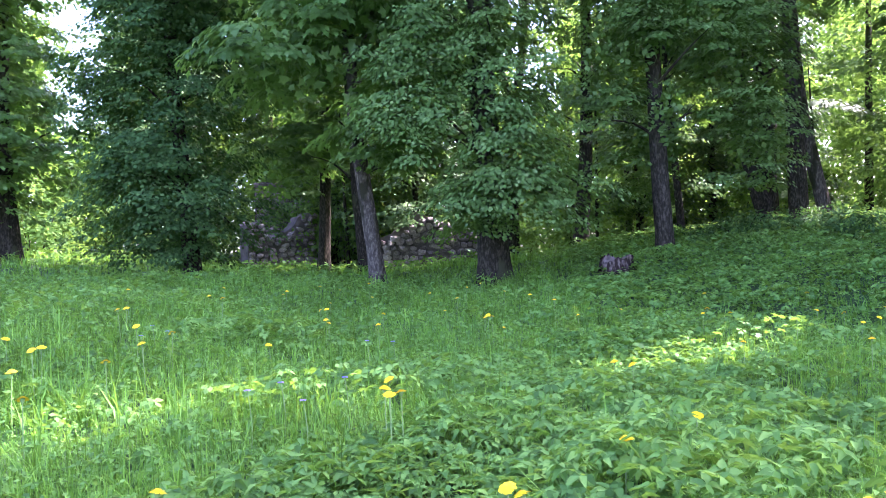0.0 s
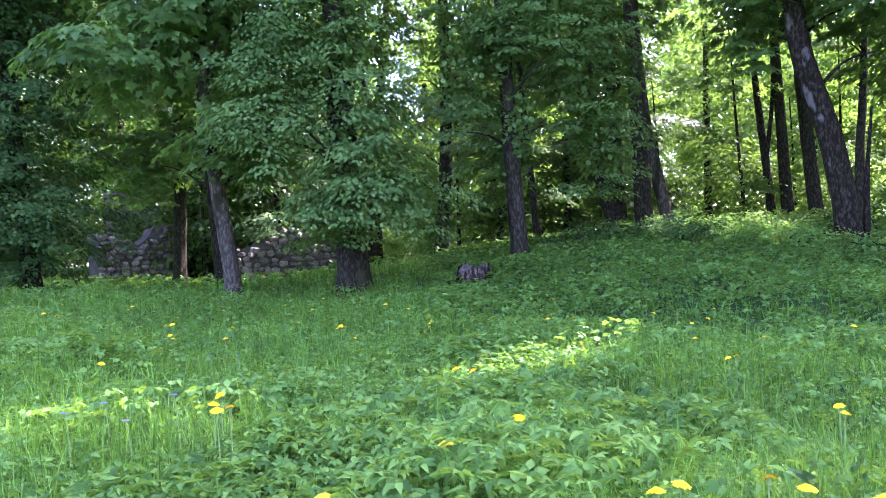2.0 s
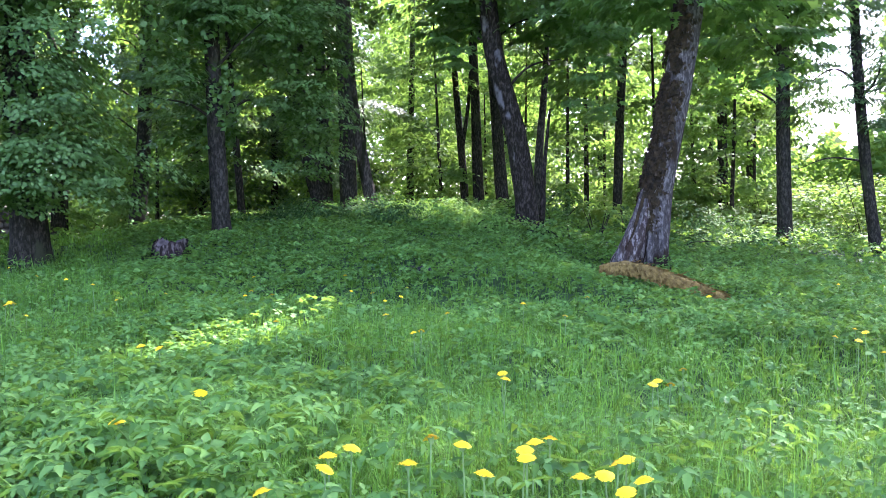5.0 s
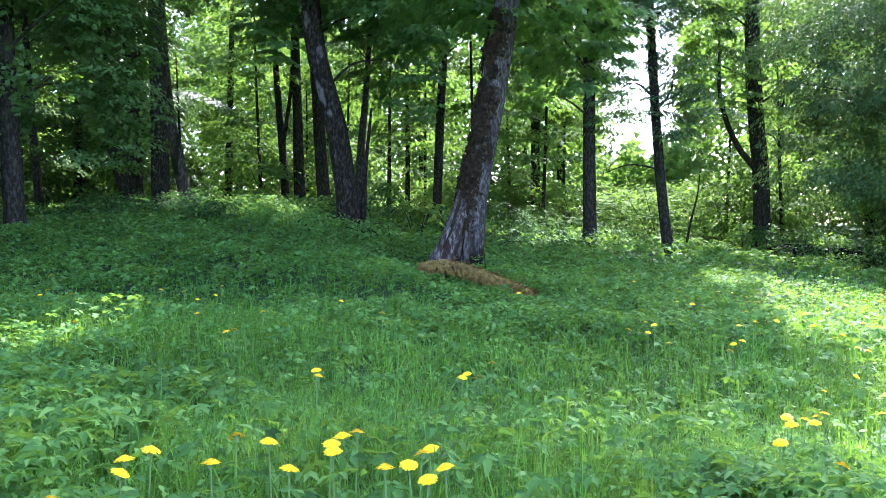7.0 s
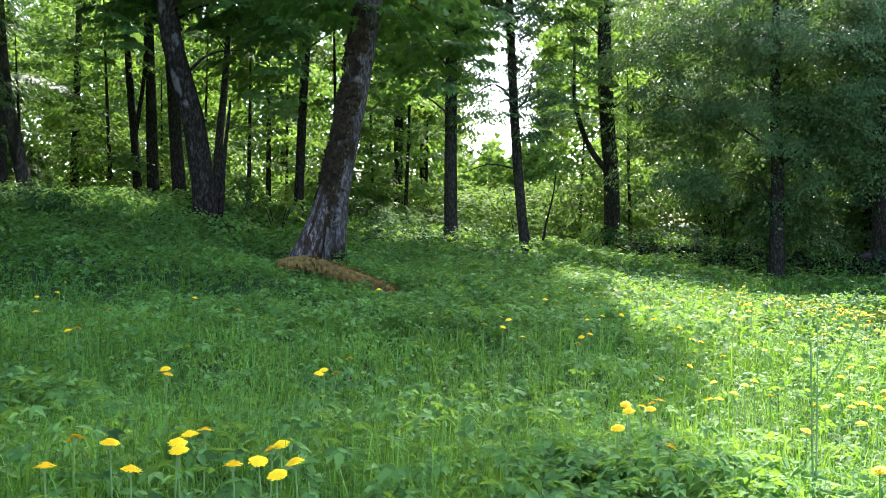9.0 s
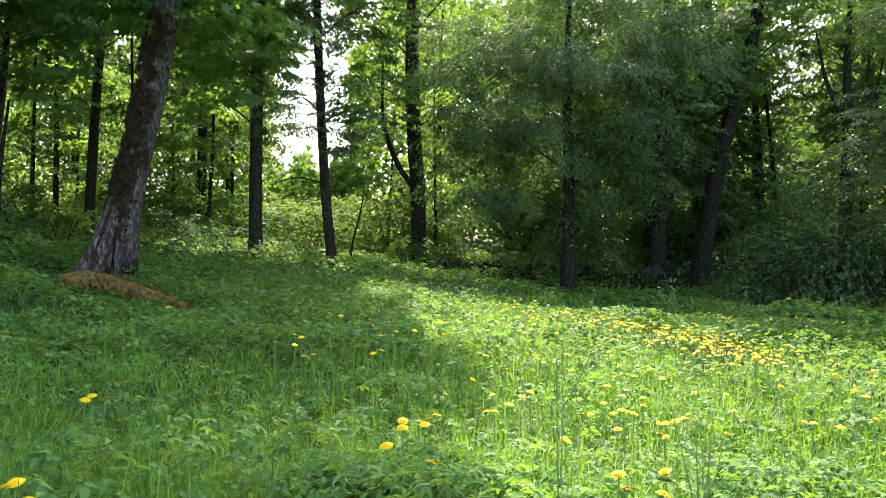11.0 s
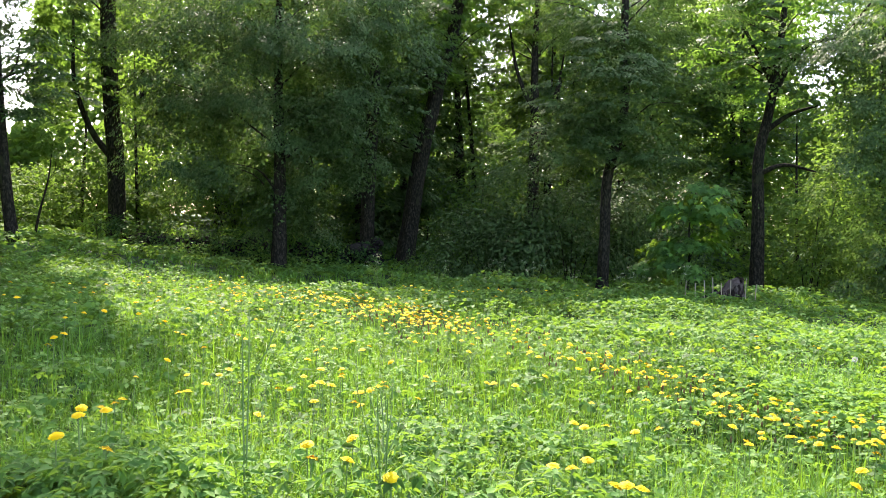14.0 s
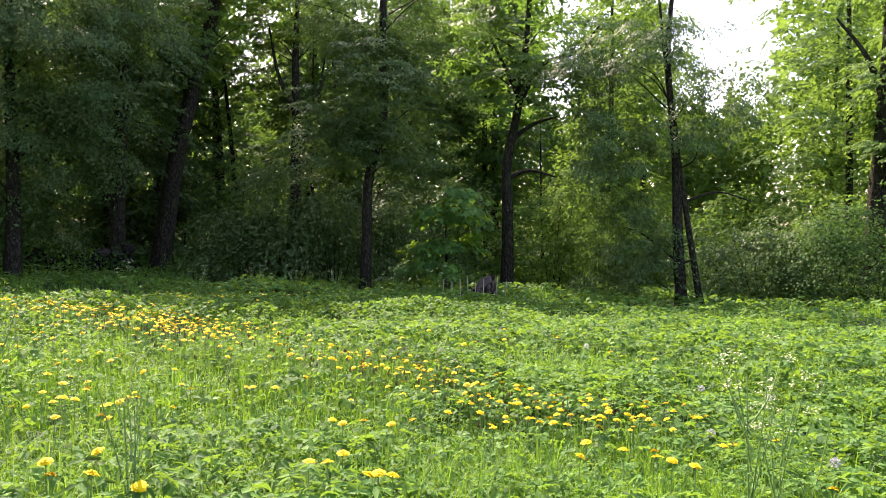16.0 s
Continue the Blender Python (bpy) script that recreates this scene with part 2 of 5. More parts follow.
class Tubes:
    """Tapered tubes along bent lines, gathered for one mesh."""

    def __init__(self, sides=8):
        self.sides, self.v, self.f, self.n = sides, [], [], 0

    def add(self, pts, radii, rng=None, rough=0.0, sides=None):
        s = sides or self.sides
        pts = np.asarray(pts, float)
        k = len(pts)
        tang = np.gradient(pts, axis=0)
        tang /= np.linalg.norm(tang, axis=1, keepdims=True) + 1e-9
        ref = np.where(np.abs(tang[:, 2:3]) > 0.8, [[1.0, 0, 0]], [[0, 0, 1.0]])
        if np.abs(tang[0, 2]) > 0.5:
            ref = np.repeat([[1.0, 0, 0]], k, 0)
        a = np.cross(tang, ref)
        a /= np.linalg.norm(a, axis=1, keepdims=True) + 1e-9
        b = np.cross(tang, a)
        ang = np.linspace(0, 2 * np.pi, s, endpoint=False)
        ring = a[:, None] * np.cos(ang)[None, :, None] + b[:, None] * np.sin(ang)[None, :, None]
        rad = np.asarray(radii, float)[:, None] * np.ones(s)
        if rng is not None and rough:
            col = rng.normal(0, rough, s)
            rad = rad * (1 + col[None] + rng.normal(0, rough * 0.5, (k, s)))
        v = (pts[:, None] + ring * rad[..., None]).reshape(-1, 3)
        i = np.arange(k - 1)[:, None] * s
        j = np.arange(s)[None]
        jn = (j + 1) % s
        f = np.stack([i + j, i + jn, i + s + jn, i + s + j], -1).reshape(-1, 4) + self.n
        self.v.append(v)
        self.f.append(f)
        self.n += len(v)

    def mesh(self, name, material):
        return mesh_from(name, np.concatenate(self.v), [np.concatenate(self.f)], material, True)


def smooth_path(pts, n):
    """More points along a bent line."""
    pts = np.asarray(pts, float)
    d = np.r_[0, np.cumsum(np.linalg.norm(np.diff(pts, axis=0), axis=1))]
    t = np.linspace(0, d[-1], n)
    m = np.gradient(pts, d, axis=0) if len(pts) > 2 else np.repeat([(pts[1] - pts[0]) / d[-1]], 2, 0)
    i = np.clip(np.searchsorted(d, t, "right") - 1, 0, len(pts) - 2)
    h = (d[i + 1] - d[i])[:, None]
    u = ((t - d[i])[:, None]) / h
    return (pts[i] * (2 * u**3 - 3 * u**2 + 1) + m[i] * h * (u**3 - 2 * u**2 + u) + pts[i + 1] * (3 * u**2 - 2 * u**3) + m[i + 1] * h * (u**3 - u**2))


# Leaf outlines: width, length and fold, with the base at the origin, one unit long.
RHOMB = np.array([(0, 0, 0), (0.32, 0.45, 0.05), (0, 1, -0.06), (-0.32, 0.45, 0.05)]), [(0, 1, 2, 3)]
WIDE = np.array([(0, 0, 0), (0.43, 0.45, 0.06), (0, 1, -0.08), (-0.43, 0.45, 0.06)]), [(0, 1, 2, 3)]
LANCE = np.array([(0, 0, 0), (0.21, 0.25, 0.05), (0.16, 0.62, 0.03), (0, 1, -0.12), (-0.16, 0.62, 0.03), (-0.21, 0.25, 0.05)]), [(0, 1, 2, 3), (0, 3, 4, 5)]
OVAL = np.array([(0, 0, 0), (0.26, 0.22, 0.05), (0.30, 0.62, 0.04), (0, 1, -0.10), (-0.30, 0.62, 0.04), (-0.26, 0.22, 0.05)]), [(0, 1, 2, 3), (0, 3, 4, 5)]
ROUND = np.array([(0, 0, 0), (0.40, 0.15, 0.06), (0.42, 0.60, 0.05), (0, 1, -0.10), (-0.42, 0.60, 0.05), (-0.40, 0.15, 0.06)]), [(0, 1, 2, 3), (0, 3, 4, 5)]
LOBED = np.array([(0, 0, 0), (0.30, -0.06, 0.0), (0.20, 0.22, 0.05), (0.60, 0.45, -0.05), (0.24, 0.52, 0.05), (0, 1, -0.10), (-0.24, 0.52, 0.05), (-0.60, 0.45, -0.05), (-0.20, 0.22, 0.05), (-0.30, -0.06, 0.0)]), [(0, 1, 2), (0, 2, 3, 4), (0, 4, 5, 6), (0, 6, 7, 8), (0, 8, 9)]


LEAFLET = np.array([(0, 0, 0), (0.29, 0.26, 0.07), (0.19, 0.64, 0.02), (0, 1.1, -0.18), (-0.19, 0.64, 0.02), (-0.29, 0.26, 0.07)]), [(0, 1, 2, 3), (0, 3, 4, 5)]


def unit(v):
    return v / (np.linalg.norm(v, axis=-1, keepdims=True) + 1e-9)


def leaf_mesh(name, shape, at, normal, along, size, material):
    """Many leaves in one mesh: their feet, the way they face, the way they point and their lengths."""
    outline, polys = shape
    normal = unit(normal)
    along = unit(along - normal * (along * normal).sum(-1, keepdims=True))
    side = np.cross(along, normal)
    v = at[:, None] + size[:, None, None] * (outline[None, :, 0:1] * side[:, None] + outline[None, :, 1:2] * along[:, None] + outline[None, :, 2:3] * normal[:, None])
    k = len(outline)
    step = (np.arange(len(at)) * k)[:, None]
    by = {}
    for p in polys:
        by.setdefault(len(p), []).append(step + np.array(p)[None])
    return mesh_from(name, v.reshape(-1, 3), [np.concatenate(f) for f in by.values()], material)


# ---- trees ----
# Holes cut through the crowns so that patches of sun fall: places on the ground and the width of the gap.
SUN_GAPS = ((-4.3, 1.8, 0.45), (-4.05, 2.15, 0.48), (-3.9, 2.5, 0.45), (-3.75, 2.85, 0.42), (-3.5, 3.1, 0.36), (-3.2, 3.3, 0.22), (-3.0, 5.2, 0.30), (-2.8, 5.65, 0.34), (-2.6, 6.1, 0.38), (-2.45, 6.5, 0.32), (-0.7, 3.3, 0.16), (-4.6, 7.5, 0.2),
            (-3.3, 16.5, 0.9), (-2.2, 16.3, 0.8), (-4.3, 16.7, 0.7), (-5.4, 17.0, 0.5), (-20.1, 16.6, 1.7), (-21.5, 8.5, 2.2), (-24.0, 10.0, 2.5))
# The same for the upper side of the weeping tree: places high on its crown.
CROWN_GAPS = ((8.9, 17.4, 6.2, 1.5), (9.6, 17.0, 3.6, 0.8), (17.0, 14.5, 7.5, 0.9))


# The part of the meadow that lies in full sun, as its outline on the plan: leaves that would shade it are cut from the
# crowns.
SUNNY = ((0.95, 1.2), (1.05, 2.4), (1.40, 3.0), (2.2, 4.5), (2.65, 5.3), (2.8, 6.1), (3.3, 7.5), (4.6, 11.3), (5.6, 13.2), (6.9, 12.2), (7.4, 10.6), (7.3, 9.0), (8.0, 8.2), (9.1, 7.6), (10.8, 6.9), (12.8, 5.8), (14.2, 4.6), (13.4, 2.0), (12.4, -2.0), (11.0, -12.0), (0.4, -12.0))


def in_outline(x, y, outline):
    inside = np.zeros(len(x), bool)
    for (ax, ay), (bx, by) in zip(outline, outline[1:] + outline[:1]):
        cross = (ay > y) != (by > y)
        inside ^= cross & (x < (bx - ax) * (y - ay) / (by - ay + 1e-9) + ax)
    return inside


def outside_gaps(at, top):
    """Which leaves leave the sun's ways free; the leaves are given in the frame of their tree."""
    m = np.array(top.matrix_world)
    p = at @ m[:3, :3].T + m[:3, 3]
    s = np.array(to_sun)
    keep = np.ones(len(p), bool)
    for gx, gy, r in SUN_GAPS:
        d = p - np.array([gx, gy, float(ground_z(gx, gy))])
        along = d @ s
        off = np.linalg.norm(d - along[:, None] * s, axis=1)
        keep &= (off > r) | (along < 4.0)
    for gx, gy, gz, r in CROWN_GAPS:
        d = p - np.array([gx, gy, gz])
        along = d @ s
        off = np.linalg.norm(d - along[:, None] * s, axis=1)
        keep &= (off > r) | (along < 2.4)
    fall = (p[:, 2] - 0.35) / s[2]
    gx, gy = p[:, 0] - s[0] * fall, p[:, 1] - s[1] * fall
    gx = gx + 0.5 * (value_noise(gx, gy, 0.6, 71) - 0.5)
    gy = gy + 0.5 * (value_noise(gx, gy, 0.6, 72) - 0.5)
    return keep & ~(in_outline(gx, gy, SUNNY) & (fall > 4.0))


def crown_points(rng, blob, clumps, gap, seed):
    """Clump centres spread over the outer part of a rounded mass, with holes between them."""
    out, pushed = [], []
    tries = 0
    while len(out) < clumps and tries < 60 * clumps:
        tries += 1
        d = unit(rng.normal(size=3))
        r = rng.uniform(0.25, 1.0) ** 0.45
        lump = 1 + 0.22 * math.sin(d[0] * 5 + seed) * math.sin(d[1] * 4 + 2 * seed) + 0.15 * math.sin(d[2] * 7 + seed)
        p = np.array(blob[:3]) + d * np.array(blob[3:6]) * r * lump
        if noise.noise(Vector(p * 0.8 + seed * 3.1)) < gap or p[2] < 0.1:
            continue
        out.append(p)
        pushed.append(d)
    return out, pushed


def crown_clumps(rng, blobs, cover, per, size, gap, seed):
    """Clumps for all the masses of a crown, so many that the leaves cover each mass some times over."""
    out, pushed = [], []
    for blob in blobs:
        k = cover * (blob[6] if len(blob) > 6 else 1.0)
        n = max(3, int(k * math.pi * blob[3] * blob[5] / (0.5 * size * size * per)))
        o, d = crown_points(rng, blob, n, gap, seed)
        out += o
        pushed += d
    return np.array(out), np.array(pushed)


TRI = np.array([(0, 0, 0), (0.42, 0.75, 0.04), (-0.30, 0.95, 0.0)]), [(0, 1, 2)]


def leaves_on_clumps(rng, centres, pushed, per, spread, size, hang):
    """Leaves in flat, drooping sprays round each clump centre."""
    m = len(centres)
    c, d = np.repeat(centres, per, 0), np.repeat(pushed, per, 0)
    n = m * per
    tilt = np.repeat(unit(np.c_[rng.normal(0, 0.22, (m, 2)), np.full(m, 1.0)] + 0.45 * pushed), per, 0)
    off = rng.normal(0, 1, (n, 3)) * spread * np.repeat(rng.uniform(0.6, 1.3, m), per)[:, None]
    off -= tilt * (off * tilt).sum(-1, keepdims=True) * 0.8
    flat = np.linalg.norm(off, axis=1)
    at = c + off
    at[:, 2] -= hang * flat**2 / spread
    normal = unit(tilt + 0.55 * off / spread + rng.normal(0, 0.24, (n, 3)))
    along = unit(off + 0.5 * d + np.array([0, 0, -0.5]) + rng.normal(0, 0.35, (n, 3)))
    return at, normal, along, size * rng.uniform(0.65, 1.2, n)


def leaf_shelves(rng, centres, pushed, per, spread, size, hang):
    """Leaves laid like shingles over flat, arching sprays that reach outwards, one spray for each clump."""
    m = len(centres)
    out = unit(np.c_[pushed[:, :2] + rng.normal(0, 0.35, (m, 2)), np.zeros(m)])
    side = np.c_[-out[:, 1], out[:, 0], np.zeros(m)]
    big = spread * rng.uniform(0.7, 1.35, m)
    n = m * per
    rep = lambda a: np.repeat(a, per, 0)
    u, w = rng.beta(1.5, 1.2, n), rng.normal(0, 0.42, n)
    w = w * (1.15 - 0.55 * u)
    o, s, g = rep(out), rep(side), rep(big)
    fall = hang * (0.9 * u**2 + 0.8 * w**2)
    at = rep(centres) + o * ((u - 0.5) * 2.0 * g)[:, None] + s * (w * 1.7 * g)[:, None] + np.array([0, 0, 1.0]) * (g * (0.25 - fall + rng.normal(0, 0.10, n)))[:, None]
    normal = unit(np.array([0, 0, 1.0]) + o * (0.35 + hang * u)[:, None] + s * (hang * w * 1.2)[:, None] + rng.normal(0, 0.24, (n, 3)))
    along = unit(o * 0.8 + s * (w * 1.4)[:, None] + np.array([0, 0, -0.55]) + rng.normal(0, 0.28, (n, 3)))
    return at, normal, along, size * rng.uniform(0.7, 1.2, n)


def core_leaves(rng, blobs, amount, size):
    """Loose larger leaves deep inside the masses, which keep the sky from showing through everywhere."""
    at = []
    for b in blobs:
        n = int(amount * math.pi * b[3] * b[5] / (0.5 * size * size))
        d = unit(rng.normal(size=(n, 3))) * (rng.random((n, 1)) ** 0.5) * 0.66
        at.append(np.array(b[:3]) + d * np.array(b[3:6]))
    at = np.concatenate(at)
    at = at[at[:, 2] > 0.2]
    n = len(at)
    return at, rng.normal(0, 0.7, (n, 3)) + [0, 0, 0.5], rng.normal(size=(n, 3)), size * rng.uniform(0.6, 1.2, n)


def strands(rng, centres, pushed, length, size, gap):
    """Leaves along thin hanging twigs."""
    at, normal, along, sz = [], [], [], []
    for c, d in zip(centres, pushed):
        n = int(length * rng.uniform(0.4, 1.0) / gap)
        s = np.arange(n) * gap
        sway = rng.normal(0, 0.10, 2)
        p = np.c_[c[0] + sway[0] * s + d[0] * 0.25 * np.sqrt(s + 0.01), c[1] + sway[1] * s + d[1] * 0.25 * np.sqrt(s + 0.01), c[2] - s]
        p += rng.normal(0, 0.028, (n, 3))
        p = p[p[:, 2] > 0.15]
        n = len(p)
        at.append(p)
        normal.append(unit(rng.normal(0, 0.6, (n, 3)) + np.array([d[0], d[1], 0.6])))
        along.append(unit(rng.normal(0, 0.6, (n, 3)) + np.array([0, 0, -0.8])))
        sz.append(size * rng.uniform(0.6, 1.2, n))
    return np.concatenate(at), np.concatenate(normal), np.concatenate(along), np.concatenate(sz)


def tree(name, x, y, label, trunk, girth, blobs, per=40, size=0.11, shape=ROUND, leaf=M_LIME, bark=M_BARK, spread=0.21,
         hang=0.25, gap=-0.12, limbs=9, seed=1, weeping=0.0, flare=1.3, category="tree", group="", sink=0.06, boughs=(), roots=(), taper=0.80, cover=3.0, tall=None, core=1.1, hem=True):
    """A tree with its foot at x, y. In its own frame x is across, y away from the meadow's middle, z up: trunk is a
    bent line of points, girth the diameter at breast height, blobs the masses of its crown, boughs (bent lines) limbs
    that show, tall the height and reach of an unseen upper crown, sized to shade the meadow."""
    rng = np.random.default_rng(seed)
    per = int(per * (2.2 if size < 0.1 else 1.5))
    far, foot = math.hypot(x, y), float(ground_z(x, y)) - sink
    top = holder(name, pose(x, y, foot, 0, 0, -math.degrees(math.atan2(x, y))), label, category, group)
    low = [b for b in blobs if b[2] - 0.6 * b[5] < 1.4 - foot + 0.31 * far]
    high = [b for b in blobs if b not in low]
    pts = [(0, 0, 0)] + list(trunk)
    if tall:
        h, reach = tall[:2]
        u = pts[-1][0] + (tall[2] if len(tall) > 2 else 0.0)
        if pts[-1][2] < h * 0.8:
            pts.append((pts[-1][0], 0, h * 0.9))
        if far > 11.0 and hem:
            low.append((u * 0.8, 0, 1.25 - foot + 0.275 * far, reach * 0.62, reach * 0.5, 0.055 * far, 0.42))
        z0 = 2.2 - foot + 0.34 * (far + reach)
        slant = tall[3] if len(tall) > 3 else 0.0
        # Unseen masses overhead, added for the shade they cast below.
        high = [(u + slant * f, 0, z0 + (h - z0) * f, reach * r, reach * r, (h - z0) * 0.24) for f, r in ((0.2, 0.95), (0.5, 1.0), (0.82, 0.7))]
    line = smooth_path(pts, 40)
    h = line[:, 2] / max(line[-1, 2], 1e-3)
    rad = girth / 2 * (1.05 - taper * h) + girth / 2 * (flare - 1) * np.exp(-line[:, 2] / (0.6 * girth + 0.05))
    tb = Tubes(26)
    tb.add(line, rad, rng, 0.055)
    part_mesh("trunk", tb.mesh("trunk", bark), top)

    def limb(pts, n, r0, r1, wobble=0.0):
        one = Tubes(7)
        one.add(smooth_path(pts, n), np.linspace(r0, r1, n), rng, wobble)
        part_mesh("branch", one.mesh("branch", bark), top)

    centres, pushed = crown_clumps(rng, low, cover, per, size, gap, seed) if low else (np.zeros((0, 3)), np.zeros((0, 3)))
    for i in rng.permutation(len(centres))[:limbs]:
        c = centres[i]
        k = int(np.clip(np.searchsorted(line[:, 2], c[2] - 0.45 * np.hypot(c[0], c[1]) - 0.3), 5, len(line) - 2))
        s = line[k]
        mid = s * 0.5 + c * 0.5 + np.array([0, 0, 0.12 * np.linalg.norm(c - s)]) + rng.normal(0, 0.1, 3)
        limb([s, mid, c], 8, min(rad[k] * 0.25, 0.032), 0.005)
    for bough in boughs:
        limb(bough[1:], 12, bough[0] / 2, bough[0] / 7, 0.05)
    for root in roots:
        one = Tubes(13)
        one.add(smooth_path(root[2:], 14), np.linspace(root[0] / 2, root[1] / 2, 14), rng, 0.16)
        part_mesh("root", one.mesh("root", bark), top)
    if len(centres):
        if weeping:
            a = strands(rng, centres, pushed, weeping, size, 0.045)
        else:
            a = leaf_shelves(rng, centres, pushed, per, spread * 1.25, size, 0.35 + hang)
        if core:
            a = [np.concatenate(two) for two in zip(a, core_leaves(rng, low, core, max(0.12, 1.5 * size)))]
        k = outside_gaps(a[0], top)
        part_mesh("crown", leaf_mesh("crown", shape, *[b[k] for b in a], leaf), top)
    if high:
        c, d = crown_clumps(rng, high, 4.2, 30, 0.26, -0.12, seed + 1)
        a = leaves_on_clumps(rng, c, d, 30, 0.5, 0.26, 0.2)
        k = outside_gaps(a[0], top)
        part_mesh("upper_crown", leaf_mesh("upper_crown", RHOMB, *[b[k] for b in a], leaf), top)
    return top

# ---- ground ----
def build_ground():
    rings = np.r_[0.0, np.linspace(0.8, 30, 60), np.geomspace(32, 900, 22)]
    n = 120
    ang = np.linspace(0, 2 * np.pi, n, endpoint=False)
    x, y = (rings[1:, None] * np.sin(ang)).ravel(), (rings[1:, None] * np.cos(ang)).ravel()
    x, y = np.r_[0.0, x], np.r_[0.0, y]
    v = np.c_[x, y, ground_z(x, y)]
    j = np.arange(n)
    jn = (j + 1) % n
    tri = np.c_[np.zeros(n, int), 1 + jn, 1 + j]
    i = 1 + np.arange(len(rings) - 2)[:, None] * n
    quad = np.stack([i + j, i + jn, i + n + jn, i + n + j], -1).reshape(-1, 4)
    ob = new("ground", mesh_from("ground", v, [tri, quad], M_SOIL, True))
    return tagged(ob, "dark meadow soil and moss under tall grass", "ground", "", "structure")


build_ground()

# ---- trees at the edge of the meadow ----
tree("maple_tree", -18.7, 8.2, "broad maple with bright sunlit foliage reaching low over the grass", [(-0.1, 0, 3), (0, 0, 6), (0, 0, 10)], 0.45,
     [(-0.5, -0.6, 3.2, 2.4, 2.0, 2.5), (-0.9, -0.4, 6.4, 2.5, 2.2, 2.2), (-0.8, 0, 9.4, 2.6, 2.6, 2.2)], 40, 0.11, WIDE, M_MAPLE, seed=3, gap=-0.3, cover=4.5)
# The lime's shade is put into its colour by the darker bramble leaf.
tree("lime_tree", -14.4, 9.9, "dense lime tree with shade-darkened leaf colour whose foliage hangs to the grass", [(-0.12, 0, 2), (-0.28, 0, 4.3), (-0.2, 0, 8), (0, 0, 12)], 0.34,
     [(-0.4, -0.2, 2.2, 1.9, 1.6, 2.2), (-0.3, 0, 5.6, 2.2, 2, 2.6), (0, 0, 9.8, 2.6, 2.6, 3.0)], 36, 0.075, WIDE, M_DARKHERB_SHADE, tall=(15, 3.0), seed=4, gap=-0.2, hang=0.5, spread=0.26, cover=4.2)
tree("slender_maple_tree", -16.5, 15.3, "slender dark maple trunk with shaded leaves in front of the ruin", [(0.1, 0, 2), (0.15, 0, 4), (0.2, 0, 8), (0.2, 0, 13)], 0.33,
     [(0.4, 0, 4.8, 2.4, 2, 1.5), (-0.9, -0.2, 2.9, 1.3, 1.1, 1.1), (0, 0, 8, 2.8, 2.8, 2.5), (0.2, 0, 12, 2.8, 2.8, 2.6)], 40, 0.13, WIDE, M_MAPLE, seed=5)
tree("black_maple_tree", -12.9, 13.3, "maple with a nearly black trunk deep in shade", [(-0.15, 0, 2.2), (-0.1, 0, 5), (-0.4, 0, 9), (-0.4, 0, 13)], 0.30,
     [(-0.9, 0, 4.6, 2.4, 1.8, 1.6), (-1.5, 0.3, 2.9, 1.2, 1.1, 1.0), (1.3, 0.4, 3.2, 1.1, 1.0, 1.2), (-0.4, 0, 8, 3, 2.6, 2.6), (0, 0, 12, 3, 3, 2.8)], 40, 0.13, LOBED, M_MAPLE, tall=(18, 3.4), seed=6)
tree("grey_maple_tree", -9.93, 10.58, "maple with a pale grey lower trunk and broad drooping leaf sprays", [(-0.10, 0, 1.0), (-0.2, 0, 1.8), (-0.35, 0, 3.4), (-0.3, 0, 7), (0, 0, 12)], 0.27,
     [(-1.2, -0.3, 4.0, 1.7, 1.3, 1.1), (0.05, -0.5, 3.1, 0.8, 0.4, 0.9), (0.3, -0.5, 4.5, 1.1, 0.5, 0.9), (-0.6, 0, 6.2, 2.6, 2.0, 1.8), (0, 0, 9.6, 3.0, 3.0, 2.8), (0, 0, 13, 2.6, 2.6, 2.2)], 40, 0.14, LOBED, M_MAPLE, M_BARK_GREY, tall=(17, 3.4), seed=7, hang=0.5, spread=0.27, gap=-0.05)
tree("spreading_lime_tree", -8.11, 11.44, "old thick-trunked lime with low skirt of fresh leaves", [(-0.03, 0, 1.5), (-0.1, 0, 3.4), (-0.1, 0, 7), (0, 0, 12)], 0.48,
     [(-1.15, -0.9, 2.7, 1.05, 0.8, 0.8), (0.0, -1.0, 2.5, 1.1, 0.8, 0.8), (0.85, -0.9, 1.55, 0.95, 0.7, 0.55), (-0.35, -0.95, 1.35, 0.85, 0.6, 0.45), (0.1, -1.15, 1.75, 0.9, 0.5, 0.55), (-1.1, -0.7, 3.7, 1.1, 0.8, 0.7), (0.2, -0.8, 3.6, 1.2, 0.8, 0.7), (-0.4, -0.3, 4.9, 1.8, 1.2, 1.0), (0.2, 0, 8.3, 2.8, 2.6, 2.8), (0, 0, 12, 2.6, 2.6, 2.4)], 40, 0.068, WIDE, M_LIME, tall=(18, 3.6), cover=3.6, seed=8, gap=-0.2, hang=0.45, spread=0.26, core=0.6, hem=False)
tree("inner_lime_tree", -10.67, 18.7, "straight dark trunk inside the wood", [(0.25, 0, 2.5), (0.35, 0, 4.5), (0.4, 0, 9), (0.4, 0, 14)], 0.36,
     [(0, 0, 6.2, 2.2, 2.2, 2.2, 0.5), (-0.8, 0, 3.4, 1.4, 1.2, 1.3, 0.6), (1.2, 0, 3.6, 1.3, 1.2, 1.4, 0.6), (0.3, 0, 10, 2.8, 2.8, 2.8)], 40, 0.1, WIDE, M_FAR, seed=9, core=0, gap=0.0)
